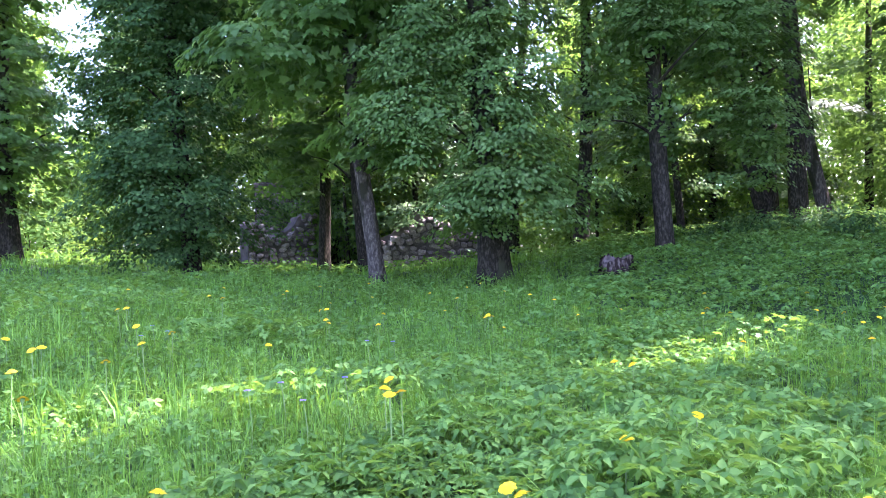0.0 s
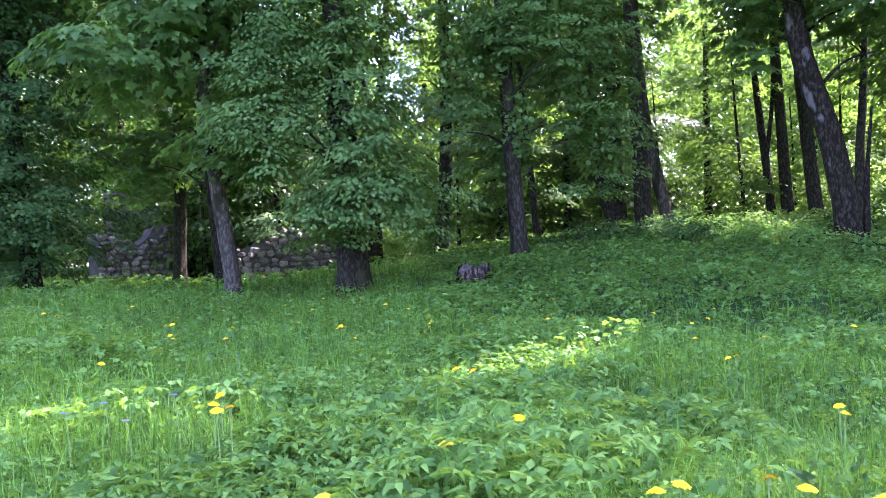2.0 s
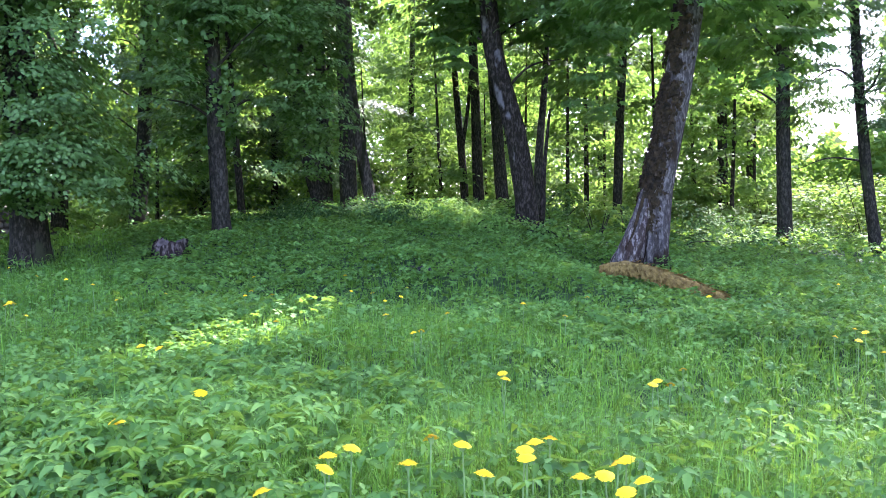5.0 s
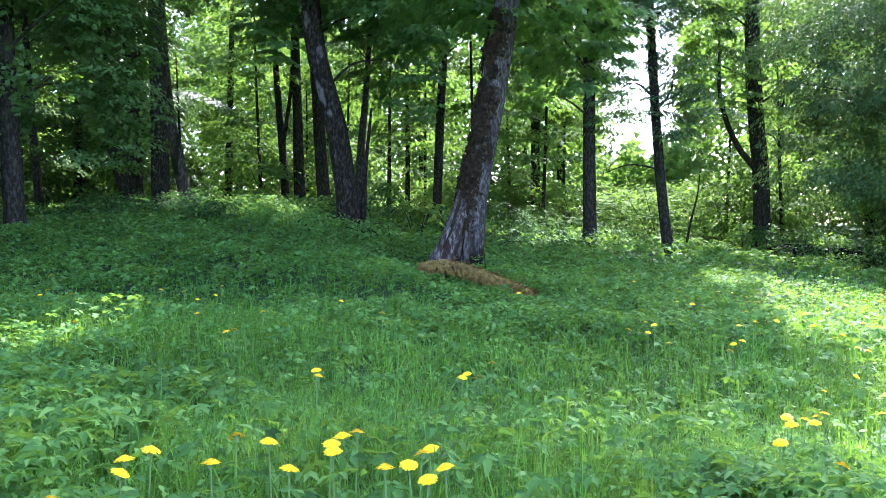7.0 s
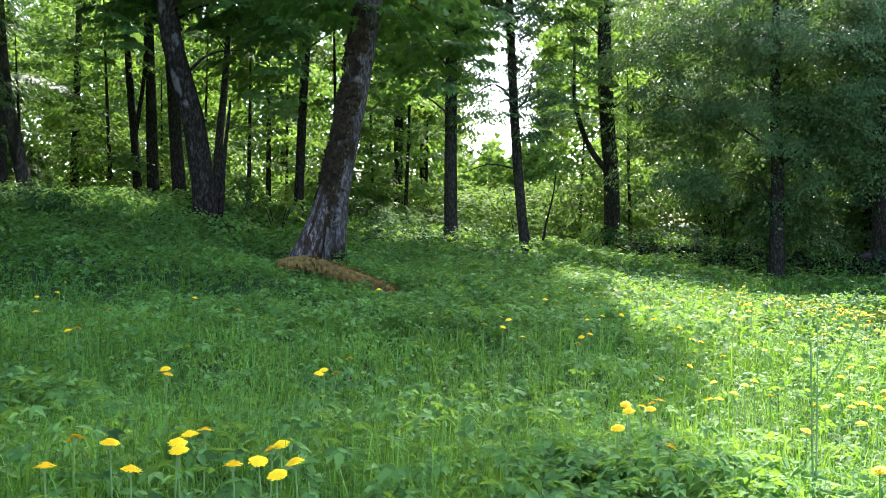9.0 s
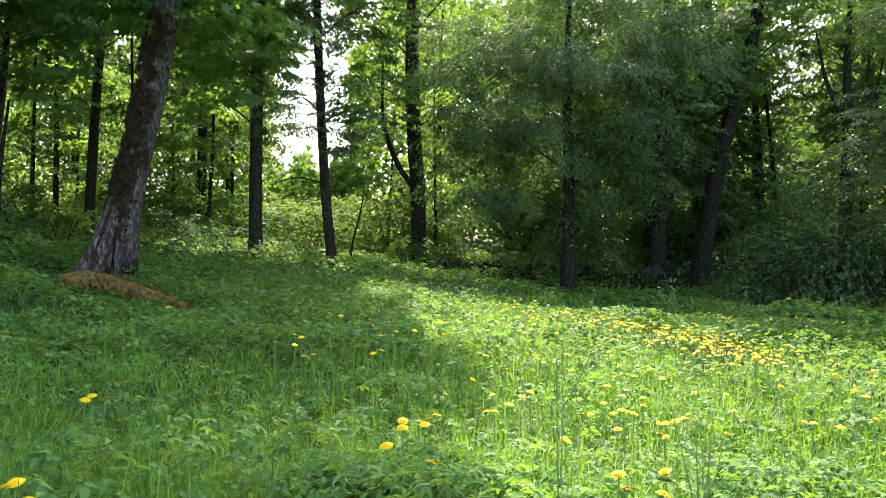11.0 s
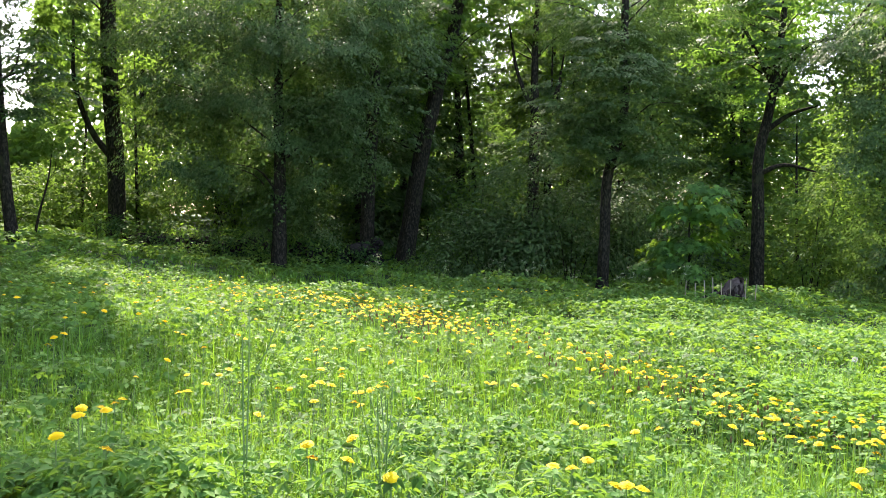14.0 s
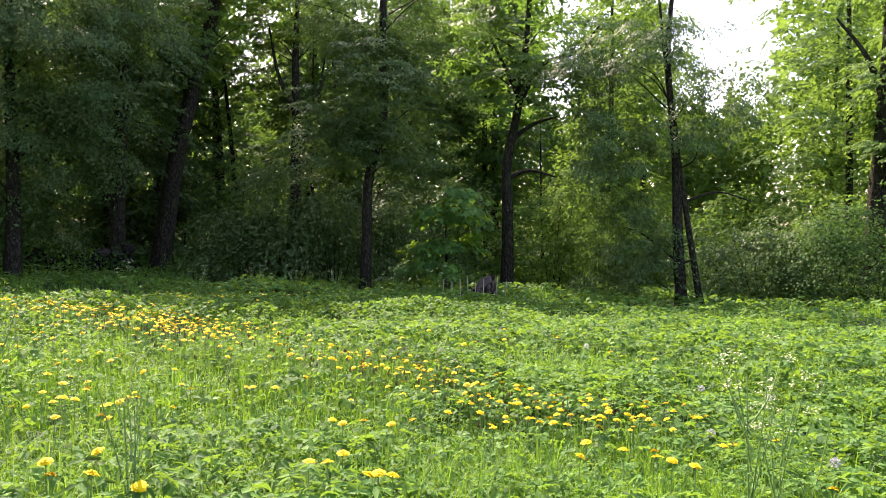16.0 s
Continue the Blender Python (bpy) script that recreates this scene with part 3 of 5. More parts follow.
tree("forked_lime_tree", -14.4, 21.1, "dark forked tree against bright gaps of sky", [(0.15, 0, 3), (0.35, 0, 5.2), (0.65, 0, 7.2), (0.8, 0, 12)], 0.42,
     [(0, 0, 8.6, 2.6, 2.6, 1.8, 0.5), (0.5, 0, 12, 2.8, 2.8, 2.4)], 40, 0.11, WIDE, M_FAR, seed=10, core=0, gap=0.05, boughs=[(0.26, (0.3, 0, 4.6), (-0.1, 0, 6.2), (-0.3, 0, 8))])
tree("hillside_lime_tree", -5.93, 13.27, "tall straight lime at the foot of the hill, thin hanging twigs", [(-0.06, 0, 2), (-0.10, 0, 4.1), (-0.1, 0, 8), (0, 0, 14)], 0.28,
     [(-0.7, -0.3, 3.6, 0.9, 0.7, 1.6), (0.5, -0.4, 4.4, 1.0, 0.7, 1.5), (1.3, 0.3, 3.5, 1.0, 0.8, 1.6), (1.6, 0.9, 2.0, 0.8, 0.8, 1.0), (-0.2, 0.5, 2.0, 0.9, 0.8, 0.9), (0.1, -0.5, 2.4, 0.4, 0.3, 0.8), (-0.1, -0.6, 3.8, 0.5, 0.25, 1.0, 1.2), (0, 0, 8.5, 2.5, 2.5, 2.6), (0, 0, 12.5, 2.4, 2.4, 2.2)], 40, 0.065, WIDE, M_LIME, tall=(18, 3.4), hem=False, seed=11, gap=-0.05)
tree("young_lime_tree", -8.0, 18.9, "thin straight trunk among the trees on the hill", [(-0.15, 0, 2.5), (-0.25, 0, 4.5), (-0.2, 0, 10)], 0.18,
     [(0, 0, 5, 1.8, 1.6, 2.4), (0, 0, 8.6, 2.0, 2.0, 2.2)], 40, 0.09, WIDE, M_LIME, seed=12)
tree("leaning_hill_tree", -6.09, 19.6, "dark trunk leaning on the hilltop", [(-0.3, 0, 1), (-0.55, 0, 2.2), (-0.7, 0, 5), (-0.6, 0, 11)], 0.40,
     [(-1.2, -0.6, 4.8, 1.1, 0.9, 1.5), (-0.6, 0, 8, 2.6, 2.4, 2.4), (0, 0, 11.6, 2.6, 2.6, 2.2)], 40, 0.075, WIDE, M_LIME, seed=13)
tree("upright_hill_tree", -6.45, 20.5, "upright dark trunk on the hilltop", [(-0.05, 0, 3), (-0.1, 0, 7), (0, 0, 12)], 0.36,
     [(-0.3, 0, 6.6, 2.0, 2, 2.4), (0, 0, 10.4, 2.6, 2.6, 2.4)], 40, 0.1, WIDE, M_LIME, seed=14)
tree("tall_hill_tree", -5.32, 18.78, "tall black trunk standing straight on the hilltop", [(-0.03, 0, 2.4), (-0.06, 0, 5), (-0.1, 0, 9), (0, 0, 14)], 0.38,
     [(0.2, 0, 8, 2.4, 2.4, 2.0), (0, 0, 12, 2.8, 2.8, 2.6)], 40, 0.1, WIDE, M_LIME, tall=(20, 3.5), hem=False, seed=15)
tree("slanting_hill_tree", -4.99, 19.9, "grey trunk slanting away from its upright neighbour", [(-0.25, 0, 1.2), (-0.48, 0, 2.7), (-0.6, 0, 5), (-0.5, 0, 10)], 0.30,
     [(-0.2, 0, 8, 2.0, 2.0, 2.0), (0, 0, 11, 2.2, 2.2, 2.0)], 40, 0.1, WIDE, M_LIME, M_BARK_GREY, seed=16)
tree("forked_young_tree", -3.37, 24.3, "thin forked trunk in the bright wood behind the hill", [(-0.1, 0, 1.8), (-0.25, 0, 4), (-0.3, 0, 10)], 0.24,
     [(0, 0, 7, 2.0, 2.0, 1.8), (0, 0, 10, 2.4, 2.4, 2.2)], 40, 0.1, WIDE, M_FAR, seed=17, boughs=[(0.14, (-0.1, 0, 2.0), (0.12, 0, 3.4), (0.2, 0, 6.5))])
tree("wood_tree", -2.99, 24.36, "straight brown trunk in the bright wood", [(-0.05, 0, 3), (-0.1, 0, 6), (0, 0, 12)], 0.32,
     [(0.3, 0, 8, 2.4, 2.2, 2.0), (0, 0, 11, 2.4, 2.4, 2.2)], 40, 0.1, WIDE, M_FAR, seed=18)
tree("wood_tree", -2.09, 22.44, "straight brown trunk in the bright wood", [(-0.15, 0, 2.6), (-0.3, 0, 6), (-0.3, 0, 12)], 0.34,
     [(0.2, 0, 8.2, 2.2, 2.2, 2.0), (0, 0, 11, 2.4, 2.4, 2.2)], 40, 0.1, WIDE, M_FAR, seed=19)
tree("mossy_maple_tree", -1.04, 16.51, "stout dark maple with mossy, patchy bark, leaning on the hill's edge", [(-0.08, 0, 0.9), (-0.24, 0, 2.1), (-0.62, 0, 3.6), (-0.78, 0, 5.2), (-0.9, 0, 9), (-0.6, 0, 13)], 0.44,
     [(1.3, 0.2, 4.0, 1.4, 1.2, 1.5), (-1.4, 0.6, 4.6, 1.2, 1.0, 1.2), (-0.3, 0, 6.4, 2.2, 2.0, 1.5), (-0.4, 0, 9.6, 3, 3, 2.6), (0, 0, 13, 3, 3, 2.4)], 40, 0.12, LOBED, M_MAPLE, M_BARK_MOSSY, tall=(19, 4.0), seed=20, flare=1.1, limbs=5, boughs=[(0.07, (-0.45, 0, 2.9), (0.1, 0, 3.4), (0.7, 0, 3.5)), (0.14, (0.25, 0.2, 0), (0.3, 0.3, 1.2), (0.45, 0.4, 2.6))])
tree("thin_maple_tree", -0.99, 18.5, "thin dark stem beside the mossy maple", [(0.05, 0, 1.4), (0.2, 0, 3), (0.4, 0, 7)], 0.20,
     [(0.6, 0, 4.4, 1.4, 1.3, 1.2), (0.4, 0, 7, 1.6, 1.6, 1.6)], 40, 0.12, WIDE, M_MAPLE, seed=21)
tree("wood_sapling_tree", 0.15, 26.5, "thin pole-like trunk far in the wood", [(0, 0, 4), (-0.05, 0, 8), (0, 0, 12)], 0.16,
     [(0, 0, 8, 2.0, 2.0, 2.4)], 40, 0.11, WIDE, M_FAR, seed=22)
tree("straight_wood_tree", 0.9, 22.5, "straight slim trunk behind the leaning maple", [(0.1, 0, 2.6), (0.25, 0, 5.3), (0.4, 0, 10)], 0.24,
     [(0.4, 0, 7.2, 2.0, 2.0, 1.9), (0.3, 0, 10.4, 2.4, 2.4, 2.2)], 40, 0.11, WIDE, M_LIME, tall=(20, 3.5), seed=23)
tree("half_hidden_wood_tree", 4.2, 26.2, "grey trunk far behind the leaning maple", [(0, 0, 3), (0.05, 0, 8)], 0.30,
     [(0, 0, 4.8, 2.2, 2, 1.8), (0, 0, 8, 2.2, 2.2, 2)], 40, 0.11, WIDE, M_FAR, tall=(20, 3.5), seed=24)
tree("edge_maple_tree", 4.29, 19.02, "straight maple trunk with leaves high above a bright clearing", [(-0.02, 0, 2.4), (-0.02, 0, 4.8), (0, 0, 9), (0, 0, 13)], 0.30,
     [(-1.2, 0, 4.0, 1.2, 1.0, 1.2), (0.2, 0, 5.2, 1.2, 1.0, 0.8), (0, 0, 6.4, 2.0, 1.8, 1.4), (0, 0, 9.6, 2.6, 2.6, 2.4)], 40, 0.12, LOBED, M_MAPLE, tall=(22, 4.0, -0.5), core=0.6, seed=26)
tree("edge_birch_tree", 5.99, 18.54, "slim dark birch with thin twigs against white sky", [(-0.15, 0, 1.2), (-0.25, 0, 2.4), (-0.38, 0, 4.4), (-0.5, 0, 8), (-0.4, 0, 11)], 0.23,
     [(-0.5, 0, 5.4, 1.3, 1.1, 1.0), (-0.4, 0, 7.8, 1.9, 1.8, 1.6), (-1.0, 0, 4.6, 1.1, 0.7, 0.9, 1.2), (0.5, 0, 4.6, 1.0, 0.7, 1.1, 1.3), (-1.0, 0, 3.2, 1.1, 0.7, 0.8, 1.2), (0.1, 0, 2.6, 0.6, 0.5, 0.8), (0.9, 0, 3.3, 0.6, 0.5, 0.5, 0.8)], 30, 0.085, RHOMB, M_BIRCH, tall=(21, 4.1, -0.2), core=0, seed=27, gap=0.0,
     boughs=[(0.07, (-0.33, 0, 3.6), (-0.8, 0, 3.95), (-1.3, 0, 3.7)), (0.05, (-0.28, 0, 2.0), (-0.9, 0, 2.1), (-1.5, 0, 1.9)), (0.06, (-0.3, 0, 3.3), (0.0, 0, 3.7), (0.1, 0, 4.3))])
tree("slanting_sapling", 7.3, 21.3, "thin slanting sapling in the bright clearing", [(0.12, 0, 0.7), (0.32, 0, 1.6), (0.4, 0, 2.4)], 0.07,
     [(0.4, 0, 2.2, 0.5, 0.5, 0.5)], 40, 0.09, OVAL, M_FAR, core=0, seed=28, limbs=3)
# Its sunlit look is put into the colour: brighter far leaf, not maple leaf.
tree("forking_maple_tree", 9.44, 21.48, "dark maple trunk that forks low into two stems", [(-0.02, 0, 1.2), (-0.08, 0, 2.6), (-0.2, 0, 4), (-0.2, 0, 9), (0, 0, 11)], 0.42,
     [(-0.9, 0, 4.8, 1.9, 1.8, 1.7, 0.7), (-1.0, 0, 7.5, 2.0, 2.2, 1.8, 0.7), (1.0, 0, 3.4, 1.0, 1.0, 1.0, 0.7)], 40, 0.105, WIDE, M_FAR, tall=(29, 5.5, 0.0, 0.0), core=0.3, seed=29, boughs=[(0.20, (-0.08, 0, 2.3), (-0.55, 0, 2.9), (-1.0, 0, 4.0), (-1.1, 0, 6))])

# ---- trees along the sunny side ----
tree("weeping_tree", 11.4, 16.9, "broad weeping tree hanging a dark curtain of small leaves", [(0, 0, 2), (-0.1, 0, 5), (-0.1, 0, 8)], 0.34,
     [(-2.3, 0, 5.6, 2.0, 1.6, 1.6), (-2.2, 0, 3.4, 1.5, 1.2, 1.6), (-0.3, -0.3, 6.4, 2.6, 2.0, 2.0), (1.1, -0.4, 4.6, 1.5, 1.3, 1.6), (-0.6, 0.2, 3.4, 2.6, 1.5, 1.4), (2.2, 0, 6.2, 1.4, 1.2, 1.6), (1.6, 0, 3.4, 1.0, 0.9, 1.3), (0.2, 0.1, 1.7, 1.1, 0.8, 0.9), (-0.2, 0, 5.0, 2.2, 1.4, 1.4)], 40, 0.07, RHOMB, M_BIRCH, seed=30, hang=1.0, spread=0.27, cover=3.4, gap=-0.08, limbs=16, core=0.5)
tree("short_lime_tree", 15.0, 17.9, "short stout trunk under the weeping branches", [(0, 0, 2), (0.1, 0, 5), (0.1, 0, 7.5)], 0.40,
     [(0, 0, 5.2, 2.2, 2.0, 2.2)], 40, 0.10, WIDE, M_BIRCH, tall=(17, 4.0), hem=False, seed=31)
tree("leaning_oak_tree", 16.5, 18.0, "tall dark oak trunk leaning to one side", [(0.15, 0, 1.2), (0.42, 0, 3.2), (0.85, 0, 5.2), (1.3, 0, 7), (1.6, 0, 9.5)], 0.48,
     [(1.8, 0, 8.6, 2.4, 2.2, 1.6), (0.6, 0, 6.6, 1.6, 1.4, 1.2), (-0.8, 0, 5.6, 1.6, 1.4, 1.8)], 40, 0.10, WIDE, M_MAPLE, tall=(18, 4.0), hem=False, seed=32, boughs=[(0.16, (0.75, 0, 4.8), (0.5, 0, 5.8), (0.42, 0, 7))])
tree("twin_far_tree", 22.0, 20.9, "dark twin trunks against white sky", [(-0.1, 0, 3), (-0.3, 0, 6), (-0.4, 0, 9)], 0.36,
     [(-0.2, 0, 8, 2.0, 2.0, 1.4), (0.4, 0, 5.6, 1.0, 1.0, 1.0)], 40, 0.1, WIDE, M_LIME, core=0, seed=33, boughs=[(0.24, (0.5, 0, 0), (0.4, 0, 2.6), (0.2, 0, 4.6), (-0.1, 0, 7))])
tree("open_oak_tree", 20.6, 16.5, "oak with spreading open limbs against the sky", [(0, 0, 2.6), (0, 0, 4.4), (-0.05, 0, 6), (0, 0, 9)], 0.42,
     [(-0.8, 0, 8, 1.6, 1.6, 1.4), (1.2, 0, 7.6, 1.6, 1.6, 1.2), (0.8, 0, 4.4, 0.9, 0.9, 0.7)], 40, 0.09, WIDE, M_FAR, core=0, seed=34, gap=0.0,
     boughs=[(0.18, (0, 0, 3.4), (0.5, 0, 4.4), (0.8, 0, 5.6)), (0.18, (0, 0, 4.6), (-0.5, 0, 5.6), (-0.9, 0, 7.4)), (0.14, (0, 0, 4.2), (0.5, 0, 4.9), (0.9, 0, 6.6))])
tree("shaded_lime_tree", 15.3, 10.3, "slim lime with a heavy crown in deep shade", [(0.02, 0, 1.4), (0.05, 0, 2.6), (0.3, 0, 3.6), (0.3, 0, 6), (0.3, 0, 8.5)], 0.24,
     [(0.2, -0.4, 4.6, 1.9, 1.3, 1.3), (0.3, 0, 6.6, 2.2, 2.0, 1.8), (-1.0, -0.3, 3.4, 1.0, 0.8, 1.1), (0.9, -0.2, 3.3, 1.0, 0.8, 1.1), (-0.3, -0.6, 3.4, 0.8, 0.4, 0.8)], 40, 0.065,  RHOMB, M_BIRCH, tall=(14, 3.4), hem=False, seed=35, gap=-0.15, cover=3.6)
tree("maple_sapling", 15.7, 8.5, "young maple with large pale green leaves", [(0.02, 0, 0.8), (0, 0, 1.6), (0.1, 0, 2.3)], 0.06,
     [(-0.1, 0, 1.6, 0.75, 0.6, 0.6), (0.4, 0, 2.0, 0.65, 0.55, 0.55), (-0.35, 0, 0.9, 0.65, 0.55, 0.55), (0.3, 0, 0.9, 0.55, 0.5, 0.5)], 26, 0.15, LOBED, M_HERB, core=0, seed=36, spread=0.24, hang=0.5, flare=1.2, cover=4.0)
tree("oak_tree", 19.5, 8.7, "oak with a straight dark trunk and crooked open limbs", [(-0.02, 0, 2), (-0.04, 0, 3.7), (0.12, 0, 4.5), (0.3, 0, 6), (0.5, 0, 9)], 0.34,
     [(0.2, 0, 5.5, 1.2, 1.1, 1.1), (1.5, 0, 5.9, 0.9, 0.8, 0.8, 0.7), (0.6, 0, 7.4, 1.8, 1.6, 1.2), (-1.1, 0, 6.4, 1.1, 1.1, 1.2)], 40, 0.085, WIDE, M_MAPLE, core=0.4, seed=37, gap=-0.25, cover=3.6,
     boughs=[(0.16, (0.05, 0, 4.1), (0.6, 0, 4.5), (1.2, 0, 4.7)), (0.13, (-0.03, 0, 3.1), (0.45, 0, 3.3), (1.2, 0, 3.15)), (0.16, (0.2, 0, 5), (0.9, 0, 6.1), (1.6, 0, 6.3), (2.2, 0, 7)), (0.14, (0.2, 0, 5.2), (-0.3, 0, 6.2), (-0.8, 0, 7.2))])
tree("drooping_tree", 18.8, 4.1, "slender tree with drooping, thinly leaved branches", [(-0.12, 0, 1.4), (-0.22, 0, 3.4), (-0.45, 0, 5.6), (-0.3, 0, 8.2)], 0.26,
     [(-1.7, 0, 3.6, 1.4, 1.0, 1.5), (-1.4, 0, 1.5, 1.3, 0.9, 1.3), (-0.9, 0, 5.7, 1.6, 1.2, 1.3), (0.2, -0.2, 4.0, 0.8, 0.7, 1.4, 0.6), (1.1, 0, 4.7, 0.9, 0.8, 1.2, 0.45), (-2.6, 0, 5.2, 1.0, 0.9, 1.1), (-0.3, 0, 1.0, 0.7, 0.6, 0.8)], 36, 0.065, RHOMB, M_BIRCH, core=0.5, seed=38, hang=0.9, cover=2.8, gap=-0.1,
     boughs=[(0.16, (0.42, 0, 0), (0.2, 0, 1.2), (-0.1, 0, 3.0), (-0.5, 0, 5.5), (-0.7, 0, 7.2)), (0.07, (-0.1, 0, 2.4), (0.7, 0, 2.65), (1.4, 0, 2.45))])
tree("sunlit_maple_tree", 24.0, 0.4, "broad maple with yellow-green leaves in full sun", [(0.1, 0, 3), (0.2, 0, 6), (0.2, 0, 9)], 0.5,
     [(1.2, 0, 5.4, 2.2, 2.0, 1.6), (1.7, 0, 8.0, 2.2, 2.2, 1.6), (0.9, 0, 3.9, 1.4, 1.4, 0.9), (2.8, 0, 3.0, 2.0, 1.6, 1.6)], 40, 0.10, WIDE, M_FAR, seed=39,
     boughs=[(0.2, (0.15, 0, 5), (-0.3, 0, 6.2), (-1.0, 0, 7.2))])

# The old leaning maple with its split, hollow foot.
OLD_MAPLE = tree("old_leaning_maple", 0.98, 13.03, "old leaning maple with grey furrowed bark and torn hollow foot", [(0.05, 0, 0.6), (0.11, 0, 1.3), (0.30, 0, 2.3), (0.52, 0, 3.5), (0.74, 0, 5), (1.14, 0, 9), (1.24, 0, 14)], 0.43,
     [(0.54, -0.3, 4.6, 1.5, 1.3, 0.9), (1.94, 1.2, 4.0, 1.1, 1.0, 1.0), (1.04, 0, 6.8, 2.8, 2.4, 1.7), (1.24, 0, 10.4, 3.4, 3.4, 2.8), (1.24, 0, 14, 3.2, 3.2, 2.6)], 40, 0.13, LOBED, M_MAPLE, M_BARK_OLD, tall=(19, 4.0), core=0.3, seed=25, flare=1.0, limbs=1, taper=0.65,
     roots=[(0.13, 0.09, (0.16, -0.18, 0.85), (0.20, -0.20, 0.4), (0.20, -0.16, 0.0)), (0.12, 0.09, (0.02, -0.20, 0.8), (0.0, -0.22, 0.4), (0.02, -0.20, 0.0))])


def torn_foot(top, seed):
    """The split side of the old foot: ragged strands of bare grey wood that spread from the trunk to the ground, some
    coloured dark in place of the hollow's shade.
    """
    rng = np.random.default_rng(seed)
    for i in range(17):
        f = i / 16
        high = np.array([-0.13 + 0.17 * f, -0.12 - 0.12 * math.sin(math.pi * f), rng.uniform(0.95, 1.45)])
        foot = np.array([-0.80 + 0.58 * f + rng.normal(0, 0.02), -0.02 - 0.30 * math.sin(math.pi * (0.25 + 0.75 * f)) + rng.normal(0, 0.02), -0.02])
        mid = high * 0.5 + foot * 0.5 + np.array([0.03, -0.02 - 0.05 * (i % 2), 0.0])
        one = Tubes(9)
        one.add(smooth_path([high, mid, foot], 14), np.linspace(0.035, rng.uniform(0.05, 0.085), 14), rng, 0.20)
        # Every fourth strand takes the dark brown, painting the shade inside the hollow.
        part_mesh("root", one.mesh("root", (M_BARK_OLD, M_BAREWOOD, M_MOSS_HOLLOW, M_BAREWOOD)[i % 4]), top, ("", "split weathered grey wood", "dark strand in place of the hollow's shade", "split weathered grey wood")[i % 4])
    for i in range(9):
        z = rng.uniform(0.5, 1.3)
        at = np.array([-0.34 + 0.24 * z + rng.uniform(-0.08, 0.16), -0.24 + 0.05 * z, z])
        one = Tubes(5)
        one.add(smooth_path([at, at + [-0.02, -0.05, 0.06], at + [rng.uniform(-0.06, 0.02), -0.08, rng.uniform(0.10, 0.18)]], 6), np.linspace(0.022, 0.006, 6), rng, 0.2)
        part_mesh("splinter", one.mesh("splinter", M_BAREWOOD), top, "splinter of pale torn wood")


M_BAREWOOD = bark_material("weathered_wood", (0.06, 0.045, 0.038), (0.27, 0.245, 0.225), 13.0, (0.035, 0.022, 0.014), 0.56)
torn_foot(OLD_MAPLE, 12)


def trunk_moss(top, line, girth, seed, amount):
    """Dark shaggy moss down the side of a leaning trunk that the rain runs along."""
    rng = np.random.default_rng(seed)
    pts = smooth_path(line, 60)
    k = rng.integers(2, 58, amount)
    ang = rng.normal(math.pi * 1.24, 0.42, amount)
    out = np.c_[np.cos(ang), np.sin(ang), np.zeros(amount)]
    at = pts[k] + out * girth * 0.5 * rng.uniform(0.98, 1.16, (amount, 1)) + np.c_[np.zeros((amount, 2)), rng.normal(0, 0.04, amount)]
    keep = value_noise(ang * 0.5, at[:, 2], 0.16, seed) > 0.36
    at, out = at[keep], out[keep]
    n = len(at)
    me = leaf_mesh("moss", RHOMB, at, out + rng.normal(0, 0.35, (n, 3)), rng.normal(0, 0.5, (n, 3)) + [0, 0, -1], rng.uniform(0.035, 0.085, n), M_MOSS_HOLLOW)
    tagged(part_mesh("moss", me, top, "dark brown moss"), kind="stuff")


trunk_moss(OLD_MAPLE, [(0.0, 0, 0.75), (0.09, 0, 1.3), (0.30, 0, 2.3), (0.52, 0, 3.5), (0.64, 0, 4.2)], 0.47, 7, 13000)


# ---- the far wood ----
def far_tree(seed, height, lean):
    rng = np.random.default_rng(seed)
    blobs = [(rng.uniform(-0.8, 0.8), rng.uniform(-0.8, 0.8), height * f, height * w, height * w, height * 0.17) for f, w in ((0.20, 0.18), (0.42, 0.24), (0.66, 0.24), (0.88, 0.17))]
    return tree("far_tree", 0.0, 60.0 + seed, "pale green tree in the sunlit wood behind", [(lean * 0.4, 0, height * 0.4), (lean, 0, height)], 0.3, blobs, 40, 0.18, TRI, M_FAR, seed=seed, cover=3.0,
                spread=0.46, gap=-0.12, limbs=0, core=0.6, group="trees of the far wood")


FAR = [far_tree(s, h, l) for s, h, l in ((71, 11, 0.3), (72, 13, -0.4), (73, 10, 0.2), (74, 14.5, 0.5))]
rng = random.Random(9)
for dist, step, gaps in ((31, 7.0, ((12.0, 27.5), (67.5, 72.0), (76.0, 96.0), (-66.5, -60.5), (-34.5, -30.0), (0.8, 4.2), (46.5, 50.5))), (41, 6.0, ((13.0, 19.4), (66.0, 72.0), (78.0, 84.0), (-66.0, -61.0), (-34, -30.5), (1.5, 4.0), (47, 50)))):
    az = -84.0
    while az < 96:
        az += step * rng.uniform(0.75, 1.25)
        if any(a < az < b for a, b in gaps):
            continue
        d = dist * rng.uniform(0.93, 1.07)
        x, y = d * math.sin(radians(az)), d * math.cos(radians(az))
        copy_thing(FAR[rng.randrange(4)], pose(x, y, float(ground_z(x, y)) - 0.1, 0, 0, rng.uniform(0, 360)))
